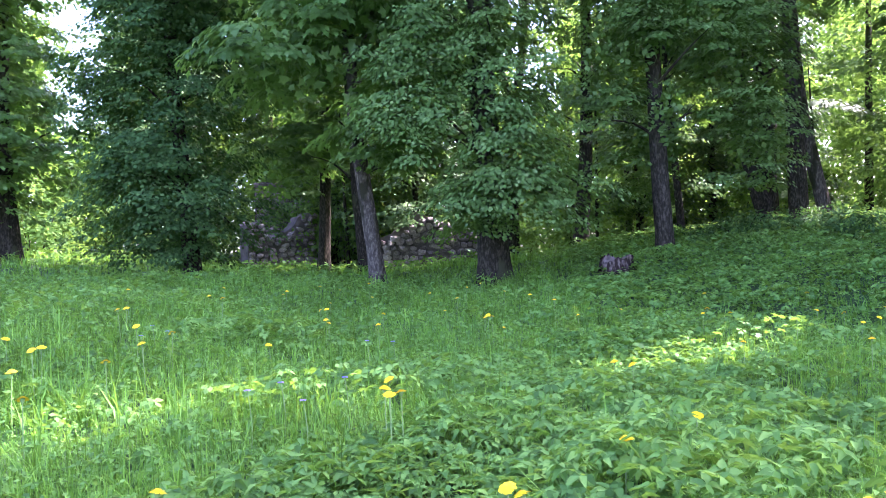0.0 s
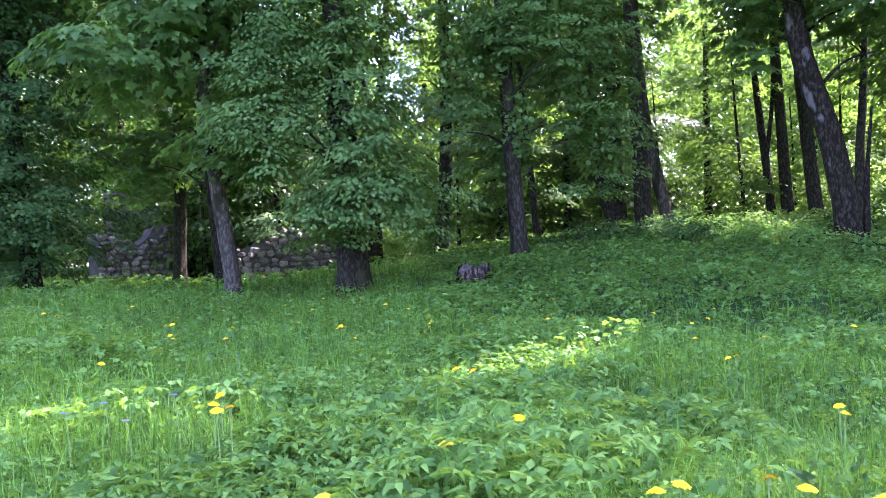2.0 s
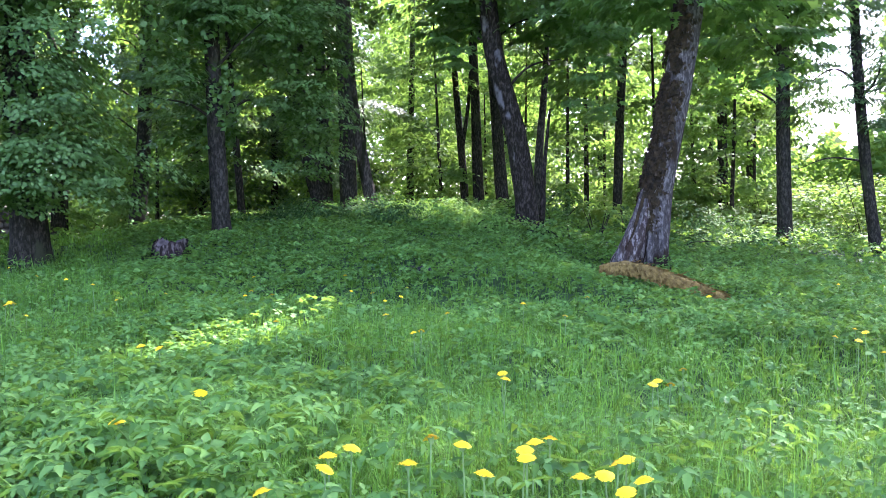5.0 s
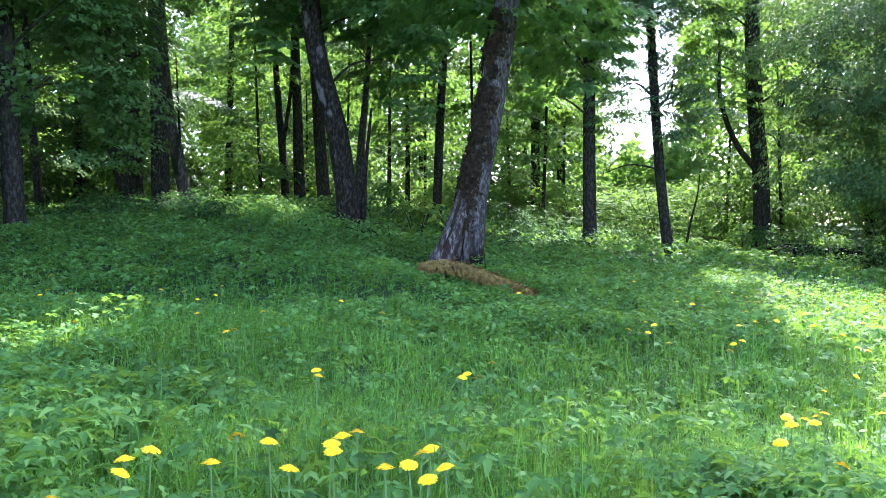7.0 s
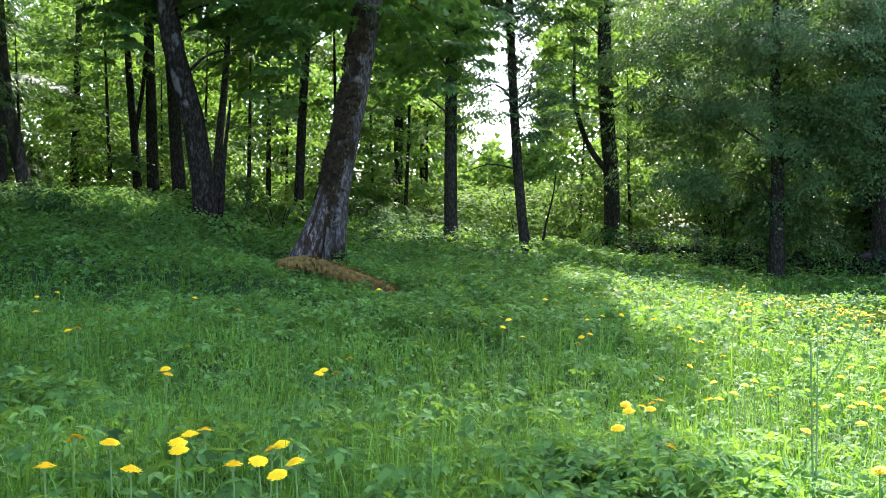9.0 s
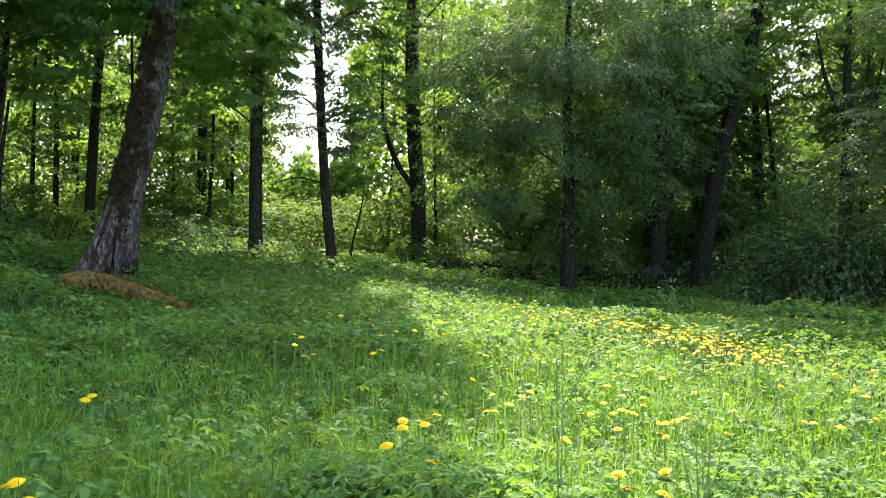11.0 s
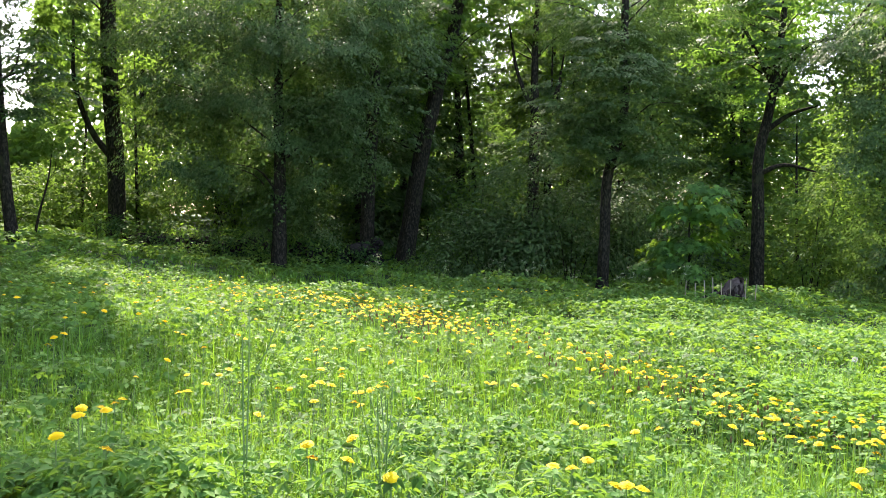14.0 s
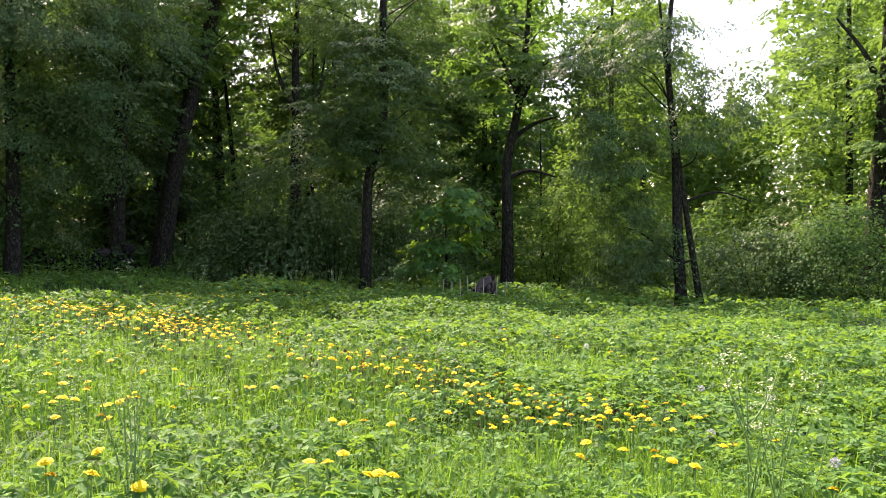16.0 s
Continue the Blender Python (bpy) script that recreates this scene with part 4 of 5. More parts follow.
for n, (az, d) in enumerate(((-75, 33), (-30, 34), (30, 33), (88, 34))):
    x, y = d * math.sin(radians(az)), d * math.cos(radians(az))
    FAR[n].matrix_world = pose(x, y, float(ground_z(x, y)) - 0.1, 0, 0, 40 * n)


# Young maples that fill the wood between the trunks with sunlit sprays.
def young_maple(seed, height):
    rng = np.random.default_rng(seed)
    blobs = [(rng.uniform(-0.5, 0.5), rng.uniform(-0.5, 0.5), height * f, height * w, height * w, height * 0.13) for f, w in ((0.22, 0.20), (0.45, 0.25), (0.68, 0.24), (0.88, 0.16))]
    return tree("young_maple", 0.0, 80.0 + seed, "young maple with fresh sunlit leaf sprays in the wood", [(0.1, 0, height * 0.4), (0.2, 0, height)], 0.12, blobs, 40, 0.115, WIDE, M_FAR, seed=seed, cover=1.7,
                spread=0.30, gap=0.0, hang=0.35, limbs=6, core=0, group="young maples in the wood")


YOUNG = [young_maple(91, 6.0), young_maple(92, 7.5), young_maple(93, 5.0)]
for n, (az, d) in enumerate(((-4.0, 26), (1.5, 28), (7.5, 27), (-9.5, 25), (11.0, 29), (21.5, 27), (-1.0, 23.5), (5.0, 23.5), (-14.5, 26), (-24.0, 24), (-28.5, 26), (-35.5, 25), (25.0, 26), (-45.5, 27), (-6.5, 29), (9.5, 23.0), (52.5, 27), (68.5, 29), (-59.0, 30))):
    x, y = d * math.sin(radians(az)), d * math.cos(radians(az))
    m = pose(x, y, float(ground_z(x, y)) - 0.1, 0, 0, 71 * n)
    if n < 3:
        YOUNG[n].matrix_world = m
    else:
        copy_thing(YOUNG[n % 3], m)


# Shaded trees that close the wood behind the sunny side.
def shade_tree(seed, height):
    rng = np.random.default_rng(seed)
    blobs = [(rng.uniform(-0.6, 0.6), rng.uniform(-0.6, 0.6), height * f, height * w, height * w, height * 0.19) for f, w in ((0.16, 0.17), (0.4, 0.22), (0.66, 0.23), (0.88, 0.15))]
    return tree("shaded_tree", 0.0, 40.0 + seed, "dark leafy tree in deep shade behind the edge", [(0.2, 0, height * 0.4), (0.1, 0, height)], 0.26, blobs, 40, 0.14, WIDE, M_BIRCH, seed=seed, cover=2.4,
                spread=0.34, gap=-0.1, limbs=3, core=0.8, group="shaded trees behind the edge")


SHADE = [shade_tree(75, 9.5), shade_tree(76, 8.5)]
for n, (az, d) in enumerate(((33.0, 28), (36.0, 27), (39.5, 26), (42.5, 28), (57, 26.5), (53.5, 29), (46.0, 31), (59.5, 30.5), (64.5, 31), (-25.5, 27), (-21, 28), (-17.5, 27), (-41, 27), (-55, 31), (-58, 29), (-37.5, 29), (-46.5, 30))):
    x, y = d * math.sin(radians(az)), d * math.cos(radians(az))
    m = pose(x, y, float(ground_z(x, y)) - 0.1, 0, 0, 67 * n)
    if n < 2:
        SHADE[n].matrix_world = m
    else:
        copy_thing(SHADE[n % 2], m)


# The distant belt of woodland, past counting.
def distant_wood():
    rng = np.random.default_rng(41)
    n = 190000
    az = rng.uniform(-92, 104, n)
    d = rng.uniform(54, 68, n)
    edge = 17.5 + 3.0 * np.sin(az * 0.31) + 2.0 * np.sin(az * 0.83 + 1) + 1.2 * np.sin(az * 2.1)
    for a0, a1, top in ((13.4, 18.8, 5.0), (-34.0, -30.5, 10.0), (1.5, 4.0, 12.0), (47.0, 50.0, 9.0), (68.0, 71.0, 9.0), (76.5, 83.5, 9.0), (-65.0, -61.0, 7.0)):
        edge = np.where((az > a0) & (az < a1), top + 0.8 * np.sin(az * 2.5), edge)
    z = edge * rng.random(n) ** 0.85
    x, y = d * np.sin(np.radians(az)), d * np.cos(np.radians(az))
    lump = value_noise(az * 1.2, z, 2.0, 17) + 0.35 * rng.random(n)
    k = lump > 0.22
    at = np.c_[x, y, ground_z(x, y) + z][k]
    m = len(at)
    me = leaf_mesh("distant_wood", TRI, at, rng.normal(0, 0.6, (m, 3)) + [0, 0, 0.7], rng.normal(size=(m, 3)), rng.uniform(0.42, 0.78, m), M_FAR)
    tagged(new("distant_wood", me), "sunlit belt of distant woodland foliage", "woodland", "", "stuff")


distant_wood()


# ---- bushes ----
def bush(name, x, y, label, blobs, size, leaf, shape=OVAL, seed=1, spread=0.22, gap=-0.3, group="", cover=3.2, per=30):
    rng = np.random.default_rng(seed)
    az = math.degrees(math.atan2(x, y))
    top = holder(name, pose(x, y, float(ground_z(x, y)) - 0.05, 0, 0, -az), label, "bush", group)
    c, d = crown_clumps(rng, blobs, cover, per, size, gap, seed)
    for i in rng.permutation(len(c))[:5]:
        st = Tubes(5)
        foot = np.array([c[i][0] * 0.25, c[i][1] * 0.25, 0])
        st.add(smooth_path([foot, foot * 0.5 + c[i] * 0.5 + [0, 0, 0.1], c[i]], 6), np.linspace(0.018, 0.005, 6))
        part_mesh("stem", st.mesh("stem", M_BARK), top)
    part_mesh("foliage", leaf_mesh("foliage", shape, *leaves_on_clumps(rng, c, d, per, spread, size, 0.3), leaf), top)
    return top


bush("dark_bush", 15.0, 13.0, "wide dark bush in the shade below the trees", [(-0.4, 0, 0.9, 1.4, 1.0, 1.0), (0.5, 0, 1.4, 1.1, 0.9, 1.1)], 0.075, M_BIRCH, seed=51)
for n, (az, d, tall) in enumerate(((35.5, 26.0, 2.6), (40, 27.0, 3.0), (44, 27.0, 3.6), (47.5, 20.5, 3.4), (50.5, 19.5, 3.6), (54, 20.0, 3.2), (57.5, 20.5, 3.4), (61.5, 21.5, 3.0))):
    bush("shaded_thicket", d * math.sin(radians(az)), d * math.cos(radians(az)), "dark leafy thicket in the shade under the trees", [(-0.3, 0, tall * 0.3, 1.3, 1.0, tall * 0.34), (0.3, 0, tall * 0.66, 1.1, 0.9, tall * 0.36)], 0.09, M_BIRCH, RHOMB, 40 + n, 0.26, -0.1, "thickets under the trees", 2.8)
bush("light_bush", 21.0, 8.1, "light green bush in a sunny gap", [(-0.3, 0, 1.2, 1.2, 1.0, 1.2), (0.7, 0, 2.2, 1.0, 0.9, 1.8)], 0.09, M_FAR, seed=52)
bush("light_bush", 24.0, 7.0, "light green bush in a sunny gap", [(0, 0, 1.3, 1.6, 1.2, 1.4)], 0.09, M_FAR, seed=53)
bush("broad_bush", 22.0, 2.8, "broad bush at the far edge of the meadow", [(-0.5, 0, 1.0, 1.6, 1.2, 1.1), (1.0, 0, 1.2, 1.6, 1.2, 1.2)], 0.09, M_BIRCH, seed=54)
# Sun reaches these bushes; the dark leaf colour stands in for tree shade.
for n, (x, y, tall) in enumerate(((21.3, 1.2, 2.6), (21.0, -0.6, 2.2), (20.6, -2.2, 2.8))):
    bush("hedge_bush", x, y, "leafy bush, shade put into its leaf colour, at the meadow's far edge", [(-0.2, 0, tall * 0.35, 1.3, 1.0, tall * 0.38), (0.3, 0, tall * 0.7, 1.0, 0.9, tall * 0.34)], 0.07, M_DARKHERB_SHADE, WIDE, 180 + n, 0.24, -0.15, "bushes at the far edge", 2.8)
bush("clearing_bush", 7.0, 25.5, "bright bush filling the clearing between the trunks", [(-1.0, 0, 0.8, 1.6, 1.2, 1.1), (1.2, 0, 0.9, 1.6, 1.2, 1.1)], 0.10, M_FAR, seed=55)
bush("clearing_bush", 3.0, 26.5, "bright bush filling the clearing between the trunks", [(-1.0, 0, 0.9, 1.6, 1.2, 1.1), (1.2, 0, 0.9, 1.6, 1.2, 1.2)], 0.10, M_FAR, seed=56)
bush("clearing_bush", 10.0, 25.0, "bright bush filling the clearing between the trunks", [(-1.0, 0, 0.9, 1.6, 1.2, 1.1), (1.2, 0, 1.4, 1.4, 1.2, 1.3)], 0.10, M_FAR, seed=57)


# Low brambles and herbs on the hill's brow.
for n, (x, y, w, h) in enumerate(((-6.6, 15.5, 1.0, 0.42), (-5.5, 15.7, 1.2, 0.58), (-4.3, 15.9, 1.3, 0.66), (-3.1, 16.0, 1.3, 0.66), (-2.1, 15.8, 1.0, 0.55), (-5.0, 16.9, 1.4, 0.6), (-3.5, 17.0, 1.4, 0.6), (-4.6, 18.6, 1.2, 0.4), (-2.6, 19.0, 1.2, 0.4))):
    # The brow's sunlit patch is put into the colour: brambles there take lighter leaves.
    bush("bramble", x, y, "low bramble on the brow of the hill", [(0, 0, h * 0.5, w, 0.8, h * 0.55), (0.4 * w, -0.2, h * 0.35, 0.6 * w, 0.6, h * 0.45)], 0.062, M_DARKHERB_SHADE if n in (0, 1, 2, 5) else M_HERB, seed=60 + n, spread=0.17, gap=-0.15, group="brambles on the hill", cover=4.0)
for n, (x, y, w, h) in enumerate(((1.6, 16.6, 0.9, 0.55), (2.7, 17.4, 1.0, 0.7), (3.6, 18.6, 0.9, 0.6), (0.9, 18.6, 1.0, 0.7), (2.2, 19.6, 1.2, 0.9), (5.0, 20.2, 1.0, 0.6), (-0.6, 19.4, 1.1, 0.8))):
    bush("shrubby_weeds", x, y, "tall dark weeds and seedlings under the trees", [(0, 0, h * 0.45, w, 0.8, h * 0.5)], 0.07, M_DARKHERB_SHADE, seed=160 + n, spread=0.2, gap=-0.1, group="weeds under the trees")
bush("pale_shrub", 0.3, 17.6, "pale fresh shrub beside the mossy maple", [(0, 0, 0.6, 0.4, 0.35, 0.5)], 0.13, M_FAR, LOBED, seed=68)
bush("weedy_bush", 1.22, 12.5, "weeds in front of the old maple's split foot", [(0, 0, 0.2, 0.42, 0.3, 0.24)], 0.06, M_HERB, seed=77, spread=0.15, cover=4.0)
bush("weedy_bush", -0.2, 15.3, "tall weeds at the leaning maple's foot", [(-0.3, 0, 0.35, 0.8, 0.6, 0.35)], 0.09, M_HERB, seed=69)

# Undergrowth that closes the wood behind.
UNDER = [bush("undergrowth", 0.0, 50.0 + s, "sunlit undergrowth closing the wood behind the trees", [(-0.9, 0, 1.0, 1.7, 1.3, 1.1), (0.9, 0, 1.5 + 0.3 * s, 1.6, 1.3, 1.4)], 0.17, M_FAR, TRI, 80 + s, 0.35, -0.3, "undergrowth of the wood", 2.2) for s in range(3)]
rng = random.Random(21)
for dist, step in ((27.0, 7.0), (34.0, 6.0), (52.0, 4.5)):
    az = -86.0
    while az < 98:
        az += step * rng.uniform(0.8, 1.2)
        d = dist * rng.uniform(0.95, 1.06)
        x, y = d * math.sin(radians(az)), d * math.cos(radians(az))
        low = 0.55 if 11 < az < 20 else rng.uniform(0.8, 1.15)
        m = pose(x, y, float(ground_z(x, y)) - 0.1, 0, 0, rng.uniform(0, 360))
        copy_thing(UNDER[rng.randrange(3)], m).scale = (1.0, 1.0, low)
for n, (x, y) in enumerate(((-24.0, 22.0), (-12.0, 30.0), (14.0, 29.0))):
    UNDER[n].matrix_world = pose(x, y, float(ground_z(x, y)) - 0.1, 0, 0, 70 * n)


# ---- meadow plants ----
def scatter(rng, r0, r1, density, az0=-78.0, az1=98.0):
    n = int(density * radians(az1 - az0) * (r1 * r1 - r0 * r0) / 2)
    r = np.sqrt(rng.uniform(r0 * r0, r1 * r1, n))
    a = np.radians(rng.uniform(az0, az1, n))
    return r * np.sin(a), r * np.cos(a)


def elder_share(x, y):
    """How much of the ground is covered by ground elder instead of grass."""
    r = np.hypot(x, y)
    az = np.degrees(np.arctan2(x, y))
    n = 0.62 * value_noise(x, y, 1.5, 3) + 0.38 * value_noise(x, y, 0.5, 5)
    n = n + 0.8 * np.exp(-((r - 2.45) / 0.62) ** 2) * (az < -38) + 0.07 * (az > 42) - 0.06 * (az > 24) * (az < 42)
    n = n + 0.75 * np.exp(-(((az - 23) / 8) ** 2 + ((r - 2.9) / 0.9) ** 2)) + 0.15 * np.exp(-(((az + 6) / 9) ** 2 + ((r - 2.2) / 0.5) ** 2))
    n = n + 0.45 / (1 + np.exp(-(r - 10.5) * 1.2)) * (az < 24) * (az > -30)
    n = n - 0.55 * np.exp(-(((az - 6) / 12) ** 2 + ((r - 4.6) / 2.2) ** 2))
    n = n - 0.12 * (az > -33) * (az < 10) * (r < 5)
    n = n - 0.34 / (1 + np.exp(-(r - 7.0) * 1.5)) * (az < -31)
    return np.clip((n - 0.42) / 0.18, 0, 1)


CLEARED = ((0.45, 12.5, 1.3), (0.35, 11.9, 0.9), (0.15, 12.9, 0.8), (0.85, 10.5, 0.9), (0.3, 11.1, 0.6), (1.45, 9.8, 0.5), (-6.0, 11.6, 0.55), (-2.05, 11.0, 0.35), (14.3, 7.1, 0.8))


def low_growth(x, y):
    """Shorter plants just before the log, the stump and the stones."""
    k = np.ones(len(x))
    for cx, cy, r in CLEARED:
        k = np.minimum(k, 0.25 + 0.75 * np.clip(np.hypot(x - cx, y - cy) / r, 0, 1) ** 2)
    return k


def blades(rng, x, y, height, width, turn, levels=4):
    """Bent blades of grass, each a tapering strip."""
    n = len(x)
    foot = np.c_[x, y, ground_z(x, y) - 0.01]
    height = height * low_growth(x, y)
    lean = np.c_[np.cos(turn), np.sin(turn), np.zeros(n)]
    side = np.c_[-np.sin(turn), np.cos(turn), np.zeros(n)]
    bend = rng.uniform(0.08, 1.0, n) ** 1.25 * 1.2
    v = []
    for i in range(levels):
        s = i / (levels - 1)
        c = foot + lean * (height * bend * s * s)[:, None] + np.array([0, 0, 1]) * (height * (s - 0.5 * bend * s**2.4))[:, None]
        w = width * (1 - s**1.6) * (0.75 if i == 0 else 1.0)
        if i < levels - 1:
            v += [c - side * w[:, None] / 2, c + side * w[:, None] / 2]
        else:
            v += [c]
    k = len(v)
    v = np.stack(v, 1).reshape(-1, 3)
    step = (np.arange(n) * k)[:, None]
    quads = [step + np.array([[2 * i, 2 * i + 1, 2 * i + 3, 2 * i + 2]]) for i in range(levels - 2)]
    tri = step + np.array([[k - 3, k - 2, k - 1]])
    return v, ([np.concatenate(quads)] if quads else []) + [tri]


def grass_zone(seed, r0, r1, density, height, width, levels, az0=-78.0, az1=98.0):
    """Loose blades, and tufts whose blades spread from one foot."""
    rng = np.random.default_rng(seed)
    x, y = scatter(rng, r0, r1, density * 0.36, az0, az1)
    tuft = value_noise(x, y, 0.55, 8)
    keep = rng.random(len(x)) < (1 - 0.72 * elder_share(x, y)) * (0.45 + 0.8 * tuft)
    x, y, tuft = x[keep], y[keep], tuft[keep]
    h = height * rng.uniform(0.4, 1.1, len(x)) * (0.55 + 0.7 * tuft)
    turn = rng.uniform(0, 2 * np.pi, len(x))
    cx, cy = scatter(rng, r0, r1, density * 0.62 / 16, az0, az1)
    keep = rng.random(len(cx)) < 1 - 0.75 * elder_share(cx, cy)
    cx, cy = np.repeat(cx[keep], 16), np.repeat(cy[keep], 16)
    big = np.repeat(rng.uniform(0.55, 1.35, keep.sum()) ** 1.3, 16)
    a = rng.uniform(0, 2 * np.pi, len(cx))
    off = 0.035 * np.sqrt(rng.random(len(cx))) * big * (width / 0.0065) ** 0.7
    x, y = np.r_[x, cx + off * np.cos(a)], np.r_[y, cy + off * np.sin(a)]
    h = np.r_[h, height * big * rng.uniform(0.5, 1.15, len(cx))]
    turn = np.r_[turn, a + rng.normal(0, 0.5, len(cx))]
    v, f = blades(rng, x, y, h, width * rng.uniform(0.5, 1.4, len(x)), turn, levels)
    ob = new("meadow_grass", mesh_from("meadow_grass", v, f, M_GRASS))
    tagged(ob, "tall fresh green meadow grass with bent blades", "grass", "", "stuff")


def small_herbs(seed, r0, r1, density, size):
    """Small leaves of clover, chickweed and young herbs between the blades."""
    rng = np.random.default_rng(seed)
    x, y = scatter(rng, r0, r1, density)
    n = len(x)
    z = ground_z(x, y) + 0.03 + low_growth(x, y) * 0.22 * rng.random(n) ** 0.8 * (0.5 + 0.8 * value_noise(x, y, 0.7, 31))
    nor = rng.normal(0, 0.45, (n, 3)) + [0, 0, 1]
    me = leaf_mesh("small_herbs", RHOMB, np.c_[x, y, z], nor, rng.normal(size=(n, 3)), size * rng.uniform(0.5, 1.3, n), M_HERB)
    tagged(new("small_herbs", me), "small leaves of clover and weeds between grass blades", "herbs", "", "stuff")


def elder_zone(seed, r0, r1, density, height, size, shape, pairs):
    """Compound leaves in a shallow canopy: an end leaflet and pairs of side leaflets on each stalk."""
    rng = np.random.default_rng(seed)
    x, y = scatter(rng, r0, r1, density)
    keep = rng.random(len(x)) < 0.12 + 0.88 * elder_share(x, y)
    x, y = x[keep], y[keep]
    m = len(x)
    h = height * (0.45 + 0.55 * rng.random(m)) * (0.35 + 0.75 * value_noise(x, y, 0.45, 12) + 0.5 * value_noise(x, y, 1.1, 13))
    top = np.c_[x, y, ground_z(x, y) + h * low_growth(x, y)]
    face = unit(np.c_[rng.normal(0, 0.38, (m, 2)), np.ones(m)])
    start = rng.uniform(0, 6.28, m)
    big = size * rng.uniform(0.65, 1.25, m)
    lead = np.c_[np.cos(start), np.sin(start), rng.normal(-0.05, 0.12, m)]
    at, nor, alo, sz = [], [], [], []
    for turn, foot, part_size in [(0.0, 0.75, 1.1)] + [(sign * (0.95 + 0.55 * k), 0.55 - 0.5 * k, 1.0 - 0.08 * k) for k in range(pairs) for sign in (-1, 1)]:
        a = start + turn + rng.normal(0, 0.16, m)
        d = np.c_[np.cos(a), np.sin(a), rng.normal(-0.14, 0.18, m)]
        at.append(top + lead * (foot * big)[:, None])
        alo.append(d)
        nor.append(unit(face + 0.2 * d + rng.normal(0, 0.2, (m, 3))))
        sz.append(part_size * big * rng.uniform(0.85, 1.1, m))
    me = leaf_mesh("ground_elder", shape, np.concatenate(at), np.concatenate(nor), np.concatenate(alo), np.concatenate(sz), M_HERB)
    tagged(new("ground_elder", me), "carpet of ground elder leaves among the grass", "herbs", "", "stuff")


grass_zone(101, 1.2, 4.2, 2900, 0.29, 0.0058, 4)
grass_zone(102, 4.2, 8.0, 1300, 0.28, 0.0085, 4)
grass_zone(103, 8.0, 14.0, 420, 0.25, 0.013, 3)
grass_zone(104, 14.0, 27.0, 110, 0.24, 0.024, 3)
grass_zone(108, 7.0, 16.0, 520, 0.21, 0.010, 3, -78.0, -29.0)
elder_zone(111, 1.2, 4.2, 1250, 0.27, 0.041, LEAFLET, 2)
elder_zone(112, 4.2, 8.0, 620, 0.27, 0.048, RHOMB, 2)
elder_zone(113, 8.0, 15.0, 420, 0.27, 0.058, RHOMB, 1)
elder_zone(114, 15.0, 28.0, 95, 0.28, 0.095, RHOMB, 1)
small_herbs(121, 1.2, 4.2, 900, 0.026)
small_herbs(122, 4.2, 8.0, 620, 0.032)
small_herbs(123, 8.0, 15.0, 260, 0.045)
# The meadow goes on behind the one who films.
grass_zone(105, 0.1, 1.2, 1600, 0.17, 0.012, 3, -180.0, 180.0)
grass_zone(106, 1.2, 7.0, 600, 0.24, 0.022, 3, 98.0, 282.0)
grass_zone(107, 7.0, 20.0, 60, 0.26, 0.06, 3, 98.0, 282.0)


# ---- ruins and stones ----
def stone_mesh(seed, material):
    """One rough field stone of about unit size."""
    rng = np.random.default_rng(seed)
    bm = bmesh.new()
    bmesh.ops.create_icosphere(bm, subdivisions=1, radius=0.5)
    for v in bm.verts:
        p = np.array(v.co)
        p = np.sign(p) * np.abs(p / 0.5) ** 0.75 * 0.5
        v.co = Vector(p * (1 + rng.normal(0, 0.09)))
    me = bpy.data.meshes.new("stone")
    bm.to_mesh(me)
    bm.free()
    me.materials.append(material)
    return me


STONES = [stone_mesh(s, M_STONE) for s in range(6)]
DARK_STONES = [stone_mesh(s, M_DARKSTONE) for s in range(6)]


def stone_wall(name, x, y, turn, length, height, depth, label, seed, crumble=0.35, big=0.30, stones=STONES, core=M_MORTAR):
    """A ruined wall of fitted stones round a rubble core, broken down unevenly along its top."""
    rng = random.Random(seed)
    top = holder(name, pose(x, y, float(ground_z(x, y)) - 0.12, 0, 0, turn), label, "ruin")
    steps = 14
    us = [length * (i / steps - 0.5) for i in range(steps + 1)]
    hs = [height * (1 - crumble * (0.5 + 0.5 * math.sin(seed + u * 2.1)) - crumble * 0.5 * rng.random()) for u in us]
    bm = bmesh.new()
    rows = [[bm.verts.new((u, w, z)) for w, z in ((-depth / 2, 0), (depth / 2, 0), (depth / 2 * 0.8, h), (-depth / 2 * 0.8, h))] for u, h in zip(us, hs)]
    for a, b in zip(rows, rows[1:]):
        for i in range(4):
            bm.faces.new((a[i], a[(i + 1) % 4], b[(i + 1) % 4], b[i]))
    bm.faces.new(rows[0])
    bm.faces.new(rows[-1][::-1])
    bmesh.ops.recalc_face_normals(bm, faces=bm.faces)
    part("core", bm, core, top)
    z = 0.08
    while z < height:
        u = -length / 2
        while u < length / 2:
            w = big * rng.uniform(0.6, 1.5)
            h = hs[min(steps, max(0, int((u / length + 0.5) * steps)))]
            if z < h:
                for side in (-1, 1):
                    st = part_mesh("stone", stones[rng.randrange(6)], top)
                    st.matrix_basis = pose(u + w / 2, side * depth * rng.uniform(0.40, 0.50), z + rng.uniform(-0.05, 0.05), rng.uniform(-25, 25), rng.uniform(-25, 25), rng.uniform(-25, 25)) @ Matrix.Diagonal((w * rng.uniform(0.85, 1.15), big * rng.uniform(0.8, 1.3), big * rng.uniform(0.5, 1.0), 1))
            u += w
        z += big * 0.62
    return top


